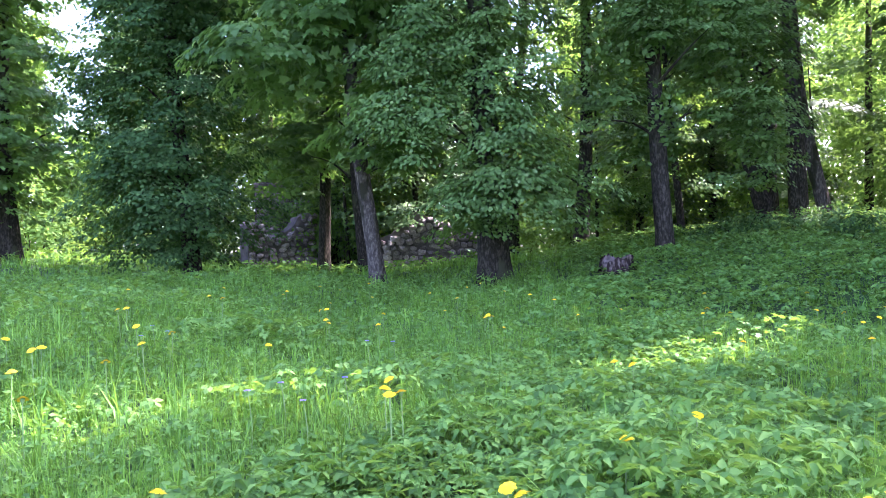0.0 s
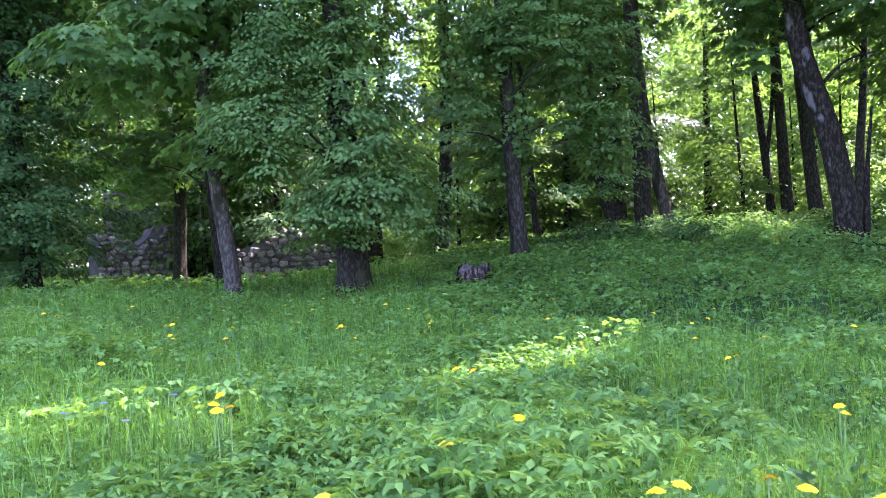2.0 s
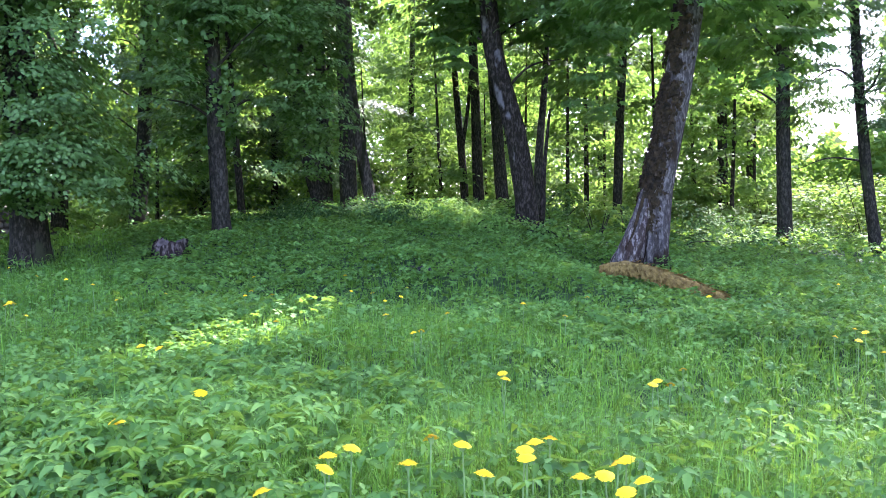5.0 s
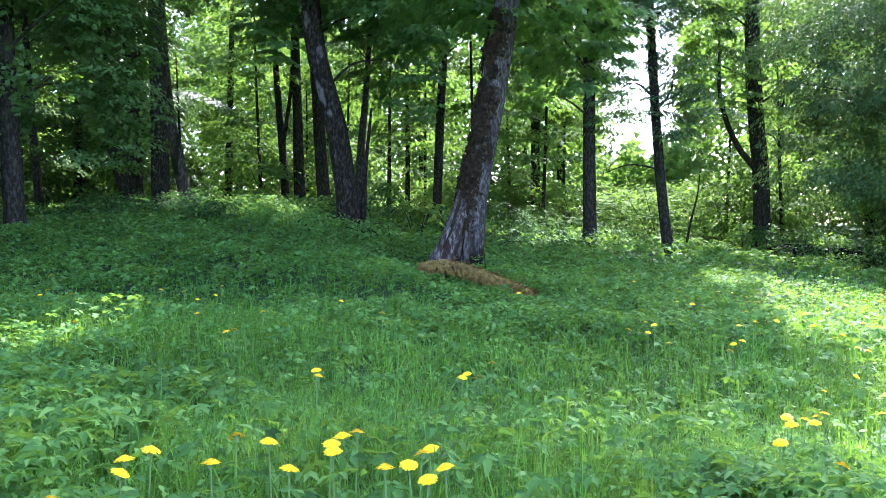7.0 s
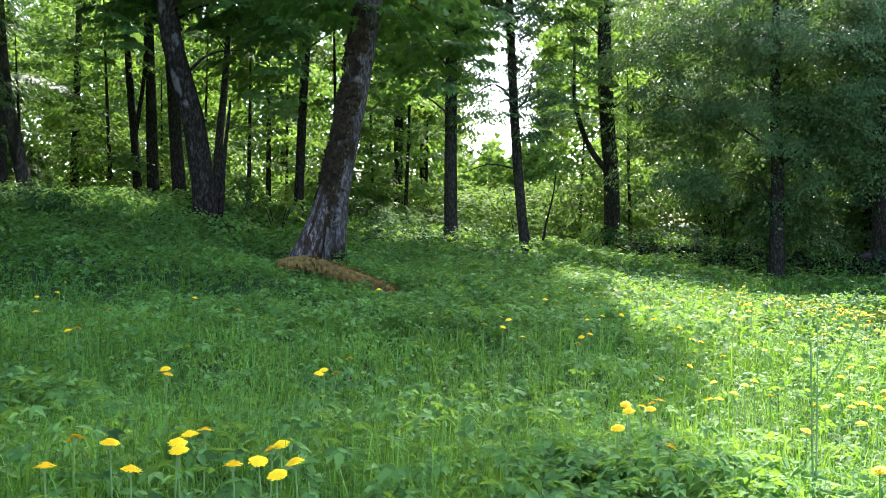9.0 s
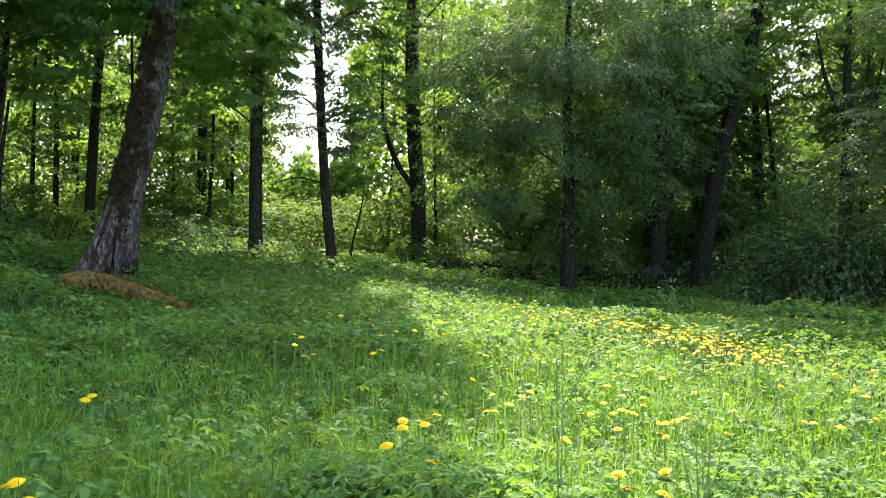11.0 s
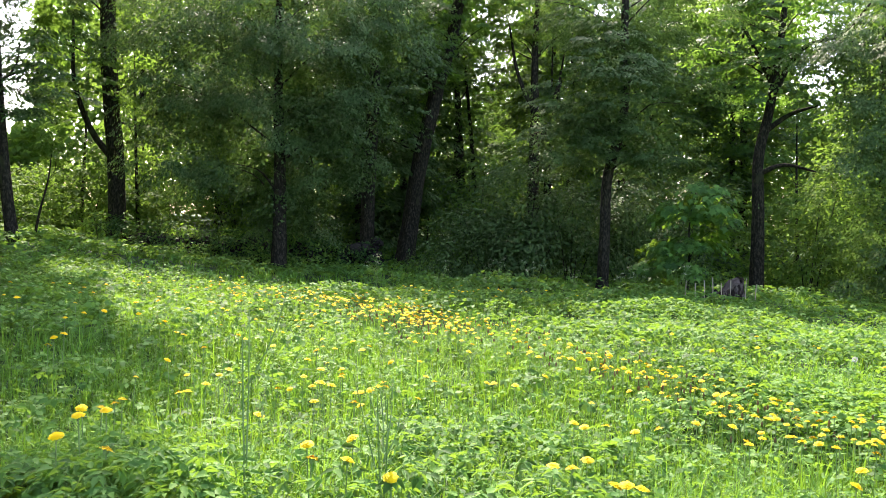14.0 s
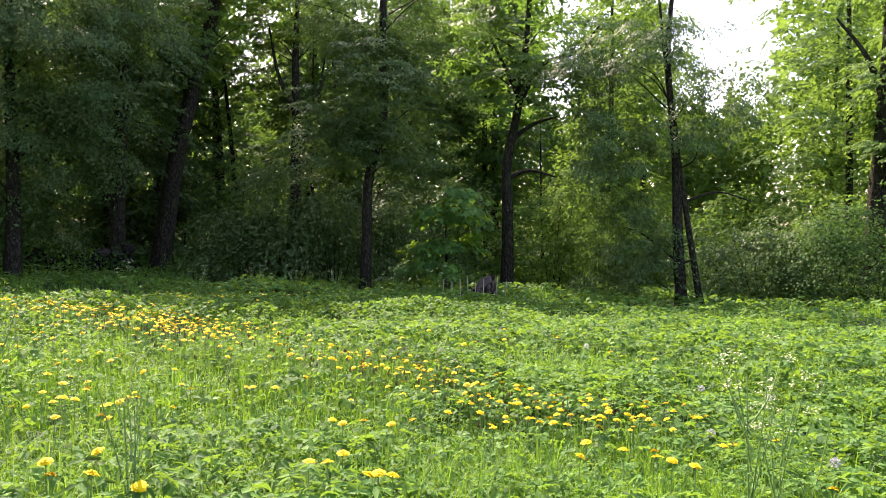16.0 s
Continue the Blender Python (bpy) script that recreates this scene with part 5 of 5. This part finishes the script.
stone_wall("ruined_wall", -20.6, 17.1, 74, 2.2, 2.1, 0.7, "crumbling ruin of pale field stones in a sunlit gap", 2, 0.35, 0.25)
stone_wall("ruined_wall", -16.6, 19.6, 48, 3.6, 2.0, 0.7, "low ruined wall of dark rounded field stones", 5, 0.3, 0.26)
stone_wall("tall_ruin", -22.4, 20.6, 44, 4.6, 3.4, 0.8, "tall ruined stone wall showing between the leaves", 9, 0.3, 0.30)
for n, (x, y) in enumerate(((-20.6, 20.0), (-21.6, 18.6), (-19.2, 20.6))):
    bush("ruin_shrub", x, y, "leafy shrub growing before the ruin", [(0, 0, 1.5, 1.1, 0.9, 1.2), (0.2, 0, 2.7, 0.9, 0.8, 0.9)], 0.12, M_MAPLE, WIDE, 170 + n, 0.26, -0.1, "shrubs before the ruin", 2.2)
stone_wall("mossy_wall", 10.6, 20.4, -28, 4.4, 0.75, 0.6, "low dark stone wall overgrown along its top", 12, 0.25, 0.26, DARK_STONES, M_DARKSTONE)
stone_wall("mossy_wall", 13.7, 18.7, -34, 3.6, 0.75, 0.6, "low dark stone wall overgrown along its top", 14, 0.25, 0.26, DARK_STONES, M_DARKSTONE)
for n in range(12):
    x, y = 8.9 + 0.52 * n, 21.25 - 0.30 * n - 0.2 * (n % 2)
    bush("wall_weeds", x, y, "weeds and grass growing over the low wall", [(0, 0, 0.72, 0.75, 0.5, 0.26), (0.3, -0.5, 0.25, 0.5, 0.3, 0.25)], 0.09, M_DARKHERB_SHADE if n % 3 else M_HERB, seed=140 + n, spread=0.18, gap=-0.3, group="weeds on the wall")


# ---- stumps and fallen wood ----
def stump(name, x, y, label, width, height, seed, slant=0.0):
    rng = np.random.default_rng(seed)
    top = holder(name, pose(x, y, float(ground_z(x, y)) - 0.06, 0, 0, -math.degrees(math.atan2(x, y))), label, "stump")
    n = 40
    a = np.linspace(0, 2 * np.pi, n, endpoint=False)
    ridge = 1 + 0.07 * np.sin(a * 13 + seed) + 0.05 * rng.normal(size=n)
    levels = 7
    v = []
    for i in range(levels):
        s = i / (levels - 1)
        r = width / 2 * ridge * (1.18 - 0.22 * s**0.5)
        z = s * (height * (1 + 0.16 * np.sin(2 * a + seed) + 0.08 * rng.normal(size=n)) + slant * np.cos(a))
        v.append(np.c_[r * np.cos(a), r * np.sin(a), z])
    v = np.concatenate(v)
    i = np.arange(levels - 1)[:, None] * n
    j = np.arange(n)[None]
    jn = (j + 1) % n
    f = np.stack([i + j, i + jn, i + n + jn, i + n + j], -1).reshape(-1, 4)
    part_mesh("bark", mesh_from("bark", v, [f], M_STUMPBARK, True), top)
    rim = v[-n:]
    inner = rim * [0.93, 0.93, 1] - [0, 0, 0.02]
    mid = rim * [0.45, 0.45, 0.9] + np.c_[np.zeros((n, 2)), rng.normal(-0.03, 0.02, n)]
    w = np.concatenate([inner, mid, [mid.mean(0) - [0, 0, 0.04]]])
    q = np.stack([j[0], jn[0], n + jn[0], n + j[0]], -1)
    t = np.stack([n + j[0], n + jn[0], np.full(n, 2 * n)], -1)
    part_mesh("torn_top", mesh_from("torn_top", w, [q, t], M_WOODEND, True), top, "rotten greyish brown wood")
    return top


M_STUMPBARK = bark_material("stump_bark", (0.028, 0.020, 0.017), (0.16, 0.135, 0.12), 11.0)
stump("tree_stump", -6.18, 12.04, "weathered grey tree stump with furrowed bark among ground elder", 0.52, 0.30, 3)
stump("broken_stump", 14.75, 7.35, "broken grey stump with slanting torn top in tall grass", 0.85, 0.34, 7, 0.20)


def mossy_log():
    rng = np.random.default_rng(4)
    a, b = Vector((0.22, 11.4, 0)), Vector((1.52, 9.85, 0))
    a.z, b.z = float(ground_z(a.x, a.y)) + 0.12, float(ground_z(b.x, b.y)) + 0.10
    top = holder("mossy_log", Matrix.Translation(a), "fallen root covered in shaggy rust-coloured moss", "log")
    e = np.array(b - a)
    side = np.cross(e, [0, 0, 1])
    side /= np.linalg.norm(side)
    pts = smooth_path([(0, 0, 0), e * 0.33 + side * 0.10 + [0, 0, 0.12], e * 0.7 + side * 0.04 + [0, 0, 0.07], e], 24)
    tb = Tubes(14)
    tb.add(pts, 0.062 * np.sin(np.linspace(0.7, 2.95, 24)) ** 0.6, rng, 0.16)
    part_mesh("wood", tb.mesh("wood", M_ROT), top)
    n = 3600
    k = rng.integers(1, 23, n)
    ang = rng.uniform(0, 2 * np.pi, n)
    out = side[None] * np.cos(ang)[:, None] + np.array([[0, 0, 1.0]]) * np.sin(ang)[:, None]
    at = pts[k] + unit(e)[None] * rng.uniform(-0.05, 0.05, (n, 1)) + out * 0.062 * np.sin(np.linspace(0.7, 2.95, 24)[k])[:, None] ** 0.6
    along = out * 0.7 + unit(e)[None] * rng.uniform(0.2, 1.0, (n, 1)) + np.array([[0, 0, -0.6]])
    tagged(part_mesh("moss", leaf_mesh("moss", RHOMB_THIN, at, out + rng.normal(0, 0.2, (n, 3)), along, rng.uniform(0.05, 0.14, n), M_ROT), top, "shaggy rust-coloured moss"), kind="stuff")


RHOMB_THIN = RHOMB[0] * [0.35, 1, 1], RHOMB[1]
mossy_log()


def slab(x, y):
    top_z = float(ground_z(x, y))
    bm = bmesh.new()
    bmesh.ops.create_cube(bm, size=1.0)
    bmesh.ops.bevel(bm, geom=list(bm.edges), offset=0.12, segments=2, affect="EDGES")
    rng = random.Random(3)
    for v in bm.verts:
        v.co = Vector((v.co.x * 0.75 * rng.uniform(0.9, 1.1), v.co.y * 0.42 * rng.uniform(0.9, 1.1), v.co.z * 0.10 + 0.02))
    me = bpy.data.meshes.new("flat_stone")
    bm.to_mesh(me)
    bm.free()
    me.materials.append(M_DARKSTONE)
    ob = new("flat_stone", me)
    ob.matrix_world = pose(x, y, top_z - 0.015, 4, 3, 12)
    tagged(ob, "flat grey stone lying in the meadow grass", "stone")


slab(-2.08, 11.35)


# ---- flowers ----
def head_verts(rng, radius=0.0245):
    """A dandelion head: three rings of narrow rays over a low dome."""
    v, f = [], []
    for ring, (r, lift, count) in enumerate(((1.0, 0.0, 22), (0.86, 0.13, 19), (0.68, 0.26, 15), (0.48, 0.38, 11), (0.26, 0.46, 7))):
        for i in range(count):
            a = 2 * math.pi * (i + 0.5 * ring) / count + rng.uniform(-0.08, 0.08)
            d, s = np.array([math.cos(a), math.sin(a), 0]), np.array([-math.sin(a), math.cos(a), 0])
            rr = radius * r * rng.uniform(0.88, 1.1)
            w = radius * 0.13
            b, z = len(v), np.array([0, 0, radius * (lift + rng.uniform(-0.04, 0.06))])
            v += [-d * rr * 0.12 - s * w * 0.6 + [0, 0, radius * 0.30 * (1 + lift)], -d * rr * 0.12 + s * w * 0.6 + [0, 0, radius * 0.30 * (1 + lift)], d * rr + s * w + z, d * rr - s * w + z]
            f.append((b, b + 1, b + 2, b + 3))
    return np.array(v), np.array(f)


def stem_tube(pts, r0, r1, sides=5):
    t = Tubes(sides)
    t.add(smooth_path(pts, 6), np.linspace(r0, r1, 6))
    return t


def dandelion(seed, tall, tilt):
    rng = random.Random(seed)
    top = holder("dandelion", Matrix(), "yellow dandelion in flower on a bare green stem", "dandelion", "dandelions in the meadow")
    tip = (0.007 * math.cos(seed), 0.007 * math.sin(seed), tall)
    part_mesh("stem", stem_tube([(0, 0, -0.02), (tip[0] * 0.2, tip[1] * 0.2, tall * 0.5), tip], 0.0030, 0.0024).mesh("stem", M_STEM), top)
    v, f = head_verts(rng)
    head = part_mesh("flower_head", mesh_from("flower_head", v, [f], M_YELLOW), top)
    head.matrix_basis = pose(*tip, tilt, tilt * 0.6, 0)
    cup = Tubes(7)
    cup.add([(0, 0, -0.016), (0, 0, -0.008), (0, 0, 0.002), (0, 0, 0.005)], [0.003, 0.008, 0.010, 0.012])
    c = part_mesh("calyx", cup.mesh("calyx", M_STEM), head)
    return top


KINDS = [dandelion(1, 0.335, 7), dandelion(2, 0.34, -12), dandelion(3, 0.32, 15), dandelion(4, 0.33, 21)]
SPOTS = [
    [(-4.64, 6.47), (-4.61, 6.37), (-4.49, 6.33), (-2.48, 2.81), (-2.62, 2.99), (-2.36, 2.78), (-2.38, 2.74), (-1.39, 2.69), (-1.46, 2.20), (-1.41, 2.18), (-1.36, 3.18), (-2.43, 4.65), (-2.29, 4.61), (-6.03, 3.72), (-5.87, 3.59), (-4.35, 2.88), (-4.05, 2.50), (-4.08, 2.06), (-4.64, 2.45), (-4.64, 2.41), (-4.72, 3.28), (-5.12, 3.28), (-7.78, 6.72), (-5.86, 5.63), (-4.78, 5.18), (-6.39, 4.84), (-2.10, 5.80), (-2.06, 6.83), (-2.41, 8.75), (-2.11, 8.45), (-1.44, 6.23), (-5.26, 2.53), (-3.52, 1.87), (-2.23, 1.64)],
    [(-0.79, 2.33), (-0.68, 2.47), (-0.69, 2.56), (-0.66, 2.61), (-0.47, 2.77), (-0.36, 2.72), (-0.28, 2.50), (-0.19, 2.80), (-0.14, 2.81), (-0.18, 2.66), (-0.21, 2.72), (-0.04, 2.54), (0.03, 2.62), (0.04, 2.68), (0.07, 2.74), (0.05, 2.51), (0.12, 2.55), (0.52, 5.29), (0.34, 4.72), (0.28, 4.53), (0.37, 4.66), (0.01, 8.06), (-0.16, 6.71), (-0.51, 7.14), (1.64, 6.40), (1.74, 6.22), (1.87, 6.46), (1.82, 5.95), (2.48, 7.34), (2.15, 5.76), (2.26, 5.98), (2.32, 5.98), (1.24, 3.12), (1.60, 3.79), (1.46, 3.46), (1.63, 3.62), (1.81, 3.98), (1.83, 3.94), (1.70, 3.87), (1.26, 2.79), (1.11, 8.20)],
    [(-0.48, 2.54), (-0.39, 4.09), (-0.42, 4.40), (-1.10, 5.65), (-1.09, 5.76), (-3.08, 7.72), (-4.66, 7.66)],
    [(2.18, 3.36), (3.63, 4.89), (3.38, 4.67), (3.91, 4.75), (2.14, 2.66), (1.91, 2.43), (1.89, 2.17), (4.05, 3.65), (4.15, 3.56), (4.59, 3.66), (3.58, 2.69), (3.64, 2.67), (3.68, 2.58), (3.84, 2.50), (4.02, 2.47), (4.49, 2.49), (4.17, 2.08), (4.11, 2.02), (2.55, 2.06), (2.57, 1.99), (2.80, 2.09), (2.55, 1.81), (2.57, 1.76), (2.56, 1.71), (5.36, 2.80), (5.33, 2.96), (4.84, 2.60), (4.77, 2.48), (4.63, 2.34), (4.97, 2.38), (5.07, 2.29), (4.53, 1.94), (4.56, 1.86), (4.42, 1.72), (4.45, 1.57), (3.54, 1.37), (3.86, 1.43), (5.03, 1.68), (5.02, 1.55), (4.94, 1.46), (3.79, 1.24), (3.82, 1.11)],
    [(2.23, 4.20), (2.24, 4.10), (3.11, 4.12), (3.01, 3.94), (3.05, 3.72), (3.18, 3.79), (3.26, 3.83), (3.34, 3.84), (2.85, 3.55), (1.94, 2.66), (1.77, 2.45), (4.75, 7.75), (3.01, 5.35), (2.84, 4.71), (3.75, 5.65), (3.03, 5.67)],
    [(3.63, 1.04), (3.58, 0.98), (4.06, 0.85), (3.50, 0.87), (4.13, 0.81), (4.43, 0.68), (3.44, 0.38)],
]
rng = random.Random(17)
first = list(KINDS)
for patch in SPOTS:
    for x, y in patch:
        m = pose(x, y, float(ground_z(x, y)), rng.uniform(-2, 2), rng.uniform(-2, 2), rng.uniform(0, 360))
        if first:
            first.pop().matrix_world = m
        else:
            copy_thing(KINDS[rng.randrange(4)], m)


def dandelion_drift():
    """Hundreds of dandelions in loose drifts on the sunny side, too many to count."""
    rng = random.Random(23)
    lines = (((5.2, 8.4), (6.5, 8.0), (6.7, 7.2), 0.34, 150), ((6.6, 7.4), (6.1, 6.4), (5.4, 5.2), 0.36, 230), ((5.5, 4.4), (5.5, 3.4), (5.5, 2.9), 0.18, 80), ((5.5, 2.9), (5.3, 2.2), (5.1, 1.4), 0.24, 90),
             ((7.5, 8.6), (9.5, 8.5), (11.5, 8.2), 0.5, 40), ((3.6, 8.6), (4.6, 9.2), (6.0, 9.4), 0.7, 30), ((3.4, 6.4), (4.4, 6.2), (5.2, 6.2), 0.9, 60), ((2.6, 4.2), (3.2, 4.0), (4.2, 3.8), 0.5, 26), ((-7.5, 4.0), (-6.0, 7.0), (-3.0, 8.6), 1.6, 34), ((7.0, 1.0), (7.6, 3.0), (8.0, 5.0), 1.2, 16))
    v, f, sv, sf, n, k = [], [], [], [], 0, 0
    for a, b, c, loose, count in lines:
        for _ in range(count):
            t = rng.random()
            x = (1 - t) ** 2 * a[0] + 2 * t * (1 - t) * b[0] + t * t * c[0] + rng.gauss(0, loose)
            y = (1 - t) ** 2 * a[1] + 2 * t * (1 - t) * b[1] + t * t * c[1] + rng.gauss(0, loose)
            z = float(ground_z(x, y))
            h = rng.uniform(0.25, 0.36)
            p, q = head_verts(rng, rng.uniform(0.017, 0.024))
            turn = np.array(Euler((rng.gauss(0, 0.2), rng.gauss(0, 0.2), 0)).to_matrix())
            v.append(p @ turn.T + [x, y, z + h])
            f.append(q + n)
            n += len(p)
            st = stem_tube([(x, y, z), (x + rng.gauss(0, 0.01), y, z + h * 0.5), (x, y, z + h)], 0.003, 0.0025, 4)
            sv.append(st.v[0])
            sf.append(st.f[0] + k)
            k += len(st.v[0])
    bv, bf, m = [], [], 0
    for a, b, c, loose, count in lines[1:4]:
        for _ in range(count // 2):
            t = rng.random()
            x = (1 - t) ** 2 * a[0] + 2 * t * (1 - t) * b[0] + t * t * c[0] + rng.gauss(0, loose * 1.3)
            y = (1 - t) ** 2 * a[1] + 2 * t * (1 - t) * b[1] + t * t * c[1] + rng.gauss(0, loose * 1.3)
            z = float(ground_z(x, y)) + rng.uniform(0.22, 0.32)
            bud = Tubes(6)
            bud.add([(x, y, z - 0.012), (x, y, z), (x, y, z + 0.012), (x, y, z + 0.022)], [0.004, 0.009, 0.007, 0.003])
            bv.append(bud.v[0])
            bf.append(bud.f[0] + m)
            m += len(bud.v[0])
    top = holder("dandelion_drift", Matrix(), "loose drifts of yellow dandelions in sunny grass", "dandelions", "", "stuff")
    tagged(part_mesh("flower_heads", mesh_from("flower_heads", np.concatenate(v), [np.concatenate(f)], M_YELLOW), top), kind="stuff")
    tagged(part_mesh("spent_buds", mesh_from("spent_buds", np.concatenate(bv), [np.concatenate(bf)], M_BROWN), top, "brown closed buds"), kind="stuff")
    tagged(part_mesh("stems", mesh_from("stems", np.concatenate(sv), [np.concatenate(sf)], M_STEM), top), kind="stuff")


dandelion_drift()


def dandelion_clock(x, y, tall):
    rng = np.random.default_rng(int(x * 100))
    top = holder("dandelion_clock", pose(x, y, float(ground_z(x, y))), "white dandelion seed head on a pale stem", "dandelion", "dandelion clocks")
    part_mesh("stem", stem_tube([(0, 0, 0), (0.01, 0, tall * 0.5), (0, 0, tall)], 0.003, 0.0025).mesh("stem", M_STEM), top)
    n = 260
    d = unit(rng.normal(size=(n, 3)))
    at = d * 0.012 + [0, 0, tall]
    me = leaf_mesh("seed_ball", RHOMB_THIN, at, np.cross(d, unit(rng.normal(size=(n, 3)))), d, np.full(n, 0.015), M_PUFF)
    part_mesh("seed_ball", me, top)


for x, y, tall in ((6.1, 1.33, 0.30), (6.53, 2.0, 0.30), (4.3, 0.40, 0.26), (5.97, 0.87, 0.28), (4.9, 1.05, 0.26), (7.4, 2.6, 0.3)):
    dandelion_clock(x, y, tall)


def tall_umbel(x, y, tall, seed, label, flowers=M_WHITE, branches=5, spread=0.2, leafy=10):
    """A tall branching stem with lacy heads of tiny flowers."""
    rng = np.random.default_rng(seed)
    top = holder("cow_parsley", pose(x, y, float(ground_z(x, y)) - 0.01), label, "wild flower", "tall wild flowers")
    lean = rng.normal(0, 0.03, 2)
    part_mesh("stem", stem_tube([(0, 0, 0), (lean[0], lean[1], tall * 0.5), (lean[0] * 1.5, lean[1] * 1.5, tall * 0.9)], 0.0042, 0.0022).mesh("stem", M_STEM), top)
    at, la = [], []
    for i in range(branches):
        z0 = tall * rng.uniform(0.3, 0.75)
        a = rng.uniform(0, 6.28)
        tip = np.array([math.cos(a) * spread * rng.uniform(0.5, 1.3), math.sin(a) * spread * rng.uniform(0.5, 1.3), tall * rng.uniform(0.82, 1.08)])
        part_mesh("side_stem", stem_tube([(lean[0] * z0 / tall, lean[1] * z0 / tall, z0), tip * 0.6 + [0, 0, 0.35 * z0], tip], 0.0035, 0.0018, 4).mesh("side_stem", M_STEM), top)
        la.append(tip * 0.5 + [0, 0, 0.3 * z0])
        for _ in range(5):
            c = tip + rng.normal(0, 0.028, 3) * [1, 1, 0.35] + [0, 0, 0.02]
            at.append(c + rng.normal(0, 0.007, (12, 3)))
    at = np.concatenate(at)
    n = len(at)
    tagged(part_mesh("flowers", leaf_mesh("flowers", RHOMB, at, rng.normal(0, 0.4, (n, 3)) + [0, 0, 1], rng.normal(size=(n, 3)), rng.uniform(0.007, 0.012, n), flowers), top), kind="stuff")
    c = np.repeat(np.array(la), leafy * 4, 0)
    n = len(c)
    off = rng.normal(0, 0.05, (n, 3))
    tagged(part_mesh("leaves", leaf_mesh("leaves", RHOMB_THIN, c + off, rng.normal(0, 0.4, (n, 3)) + [0, 0, 1], off, rng.uniform(0.02, 0.05, n), M_HERB), top), kind="stuff")
    return top


WILD = "cow parsley with lacy cream-white heads on branching stems"
for x, y, tall, seed, n in ((3.26, 0.62, 0.82, 1, 6), (3.47, 0.57, 0.66, 2, 5), (3.76, 0.52, 0.58, 3, 3)):
    tall_umbel(x, y, tall, seed, WILD, M_WHITE, n, 0.13, 8)
for x, y, tall, seed, n in ((1.95, 2.26, 0.62, 11, 6), (1.62, 2.55, 0.80, 12, 2)):
    tall_umbel(x, y, tall, seed, "tall thin weed with small green buds on bare stems", M_HERB, n, 0.13, 5)
for n, (x, y) in enumerate(((12.6, 8.2), (12.9, 8.0), (11.6, 9.3), (11.2, 9.8), (12.3, 8.9), (10.4, 10.4), (13.1, 7.3), (9.4, 11.0))):
    tall_umbel(x, y, 0.62 + 0.04 * (n % 4), 30 + n, WILD, M_WHITE, 6, 0.16, 14)


def violet_flower(x, y):
    rng = random.Random(int(1000 * x))
    top = holder("cranesbill", pose(x, y, float(ground_z(x, y))), "violet-blue cranesbill flower on a thin stem", "wild flower", "violet flowers")
    tall = rng.uniform(0.28, 0.36)
    part_mesh("stem", stem_tube([(0, 0, 0), (0.01, 0.01, tall * 0.6), (0, 0, tall)], 0.0025, 0.002).mesh("stem", M_STEM), top)
    for i in range(5):
        a = 2 * math.pi * i / 5
        d = np.array([[math.cos(a), math.sin(a), 0.25]])
        p = part_mesh("petal", leaf_mesh("petal", ROUND, np.array([[0, 0, tall]]), np.array([[0, 0, 1.0]]), d, np.array([0.018]), M_VIOLET), top)


for x, y in ((-2.92, 2.48), (-2.75, 2.62), (-2.98, 2.70), (-4.95, 3.21), (-4.80, 3.30), (-5.05, 3.35), (-4.16, 4.41), (-4.05, 4.55), (-2.80, 2.90)):
    violet_flower(x, y)

# Dry pale stalks beside the broken stump.
for n, (u, w) in enumerate(((-0.42, -0.5), (-0.25, -0.55), (-0.1, -0.5), (0.05, -0.55), (0.2, -0.5), (0.45, -0.45), (0.62, -0.4), (-0.6, -0.45))):
    x, y = 14.75 + 0.44 * u + 0.9 * w, 7.35 - 0.9 * u + 0.44 * w
    ob = new("dry_stalk", stem_tube([(0, 0, 0), (0.01, 0, 0.25), (0.02, 0.01, 0.42 + 0.05 * (n % 3))], 0.008, 0.012).mesh("dry_stalk", M_PALE))
    ob.matrix_world = pose(x, y, float(ground_z(x, y)), 0, 0, 40 * n)
    tagged(ob, "pale dry plant stalk standing in the grass", "stalk", "dry stalks by the stump")
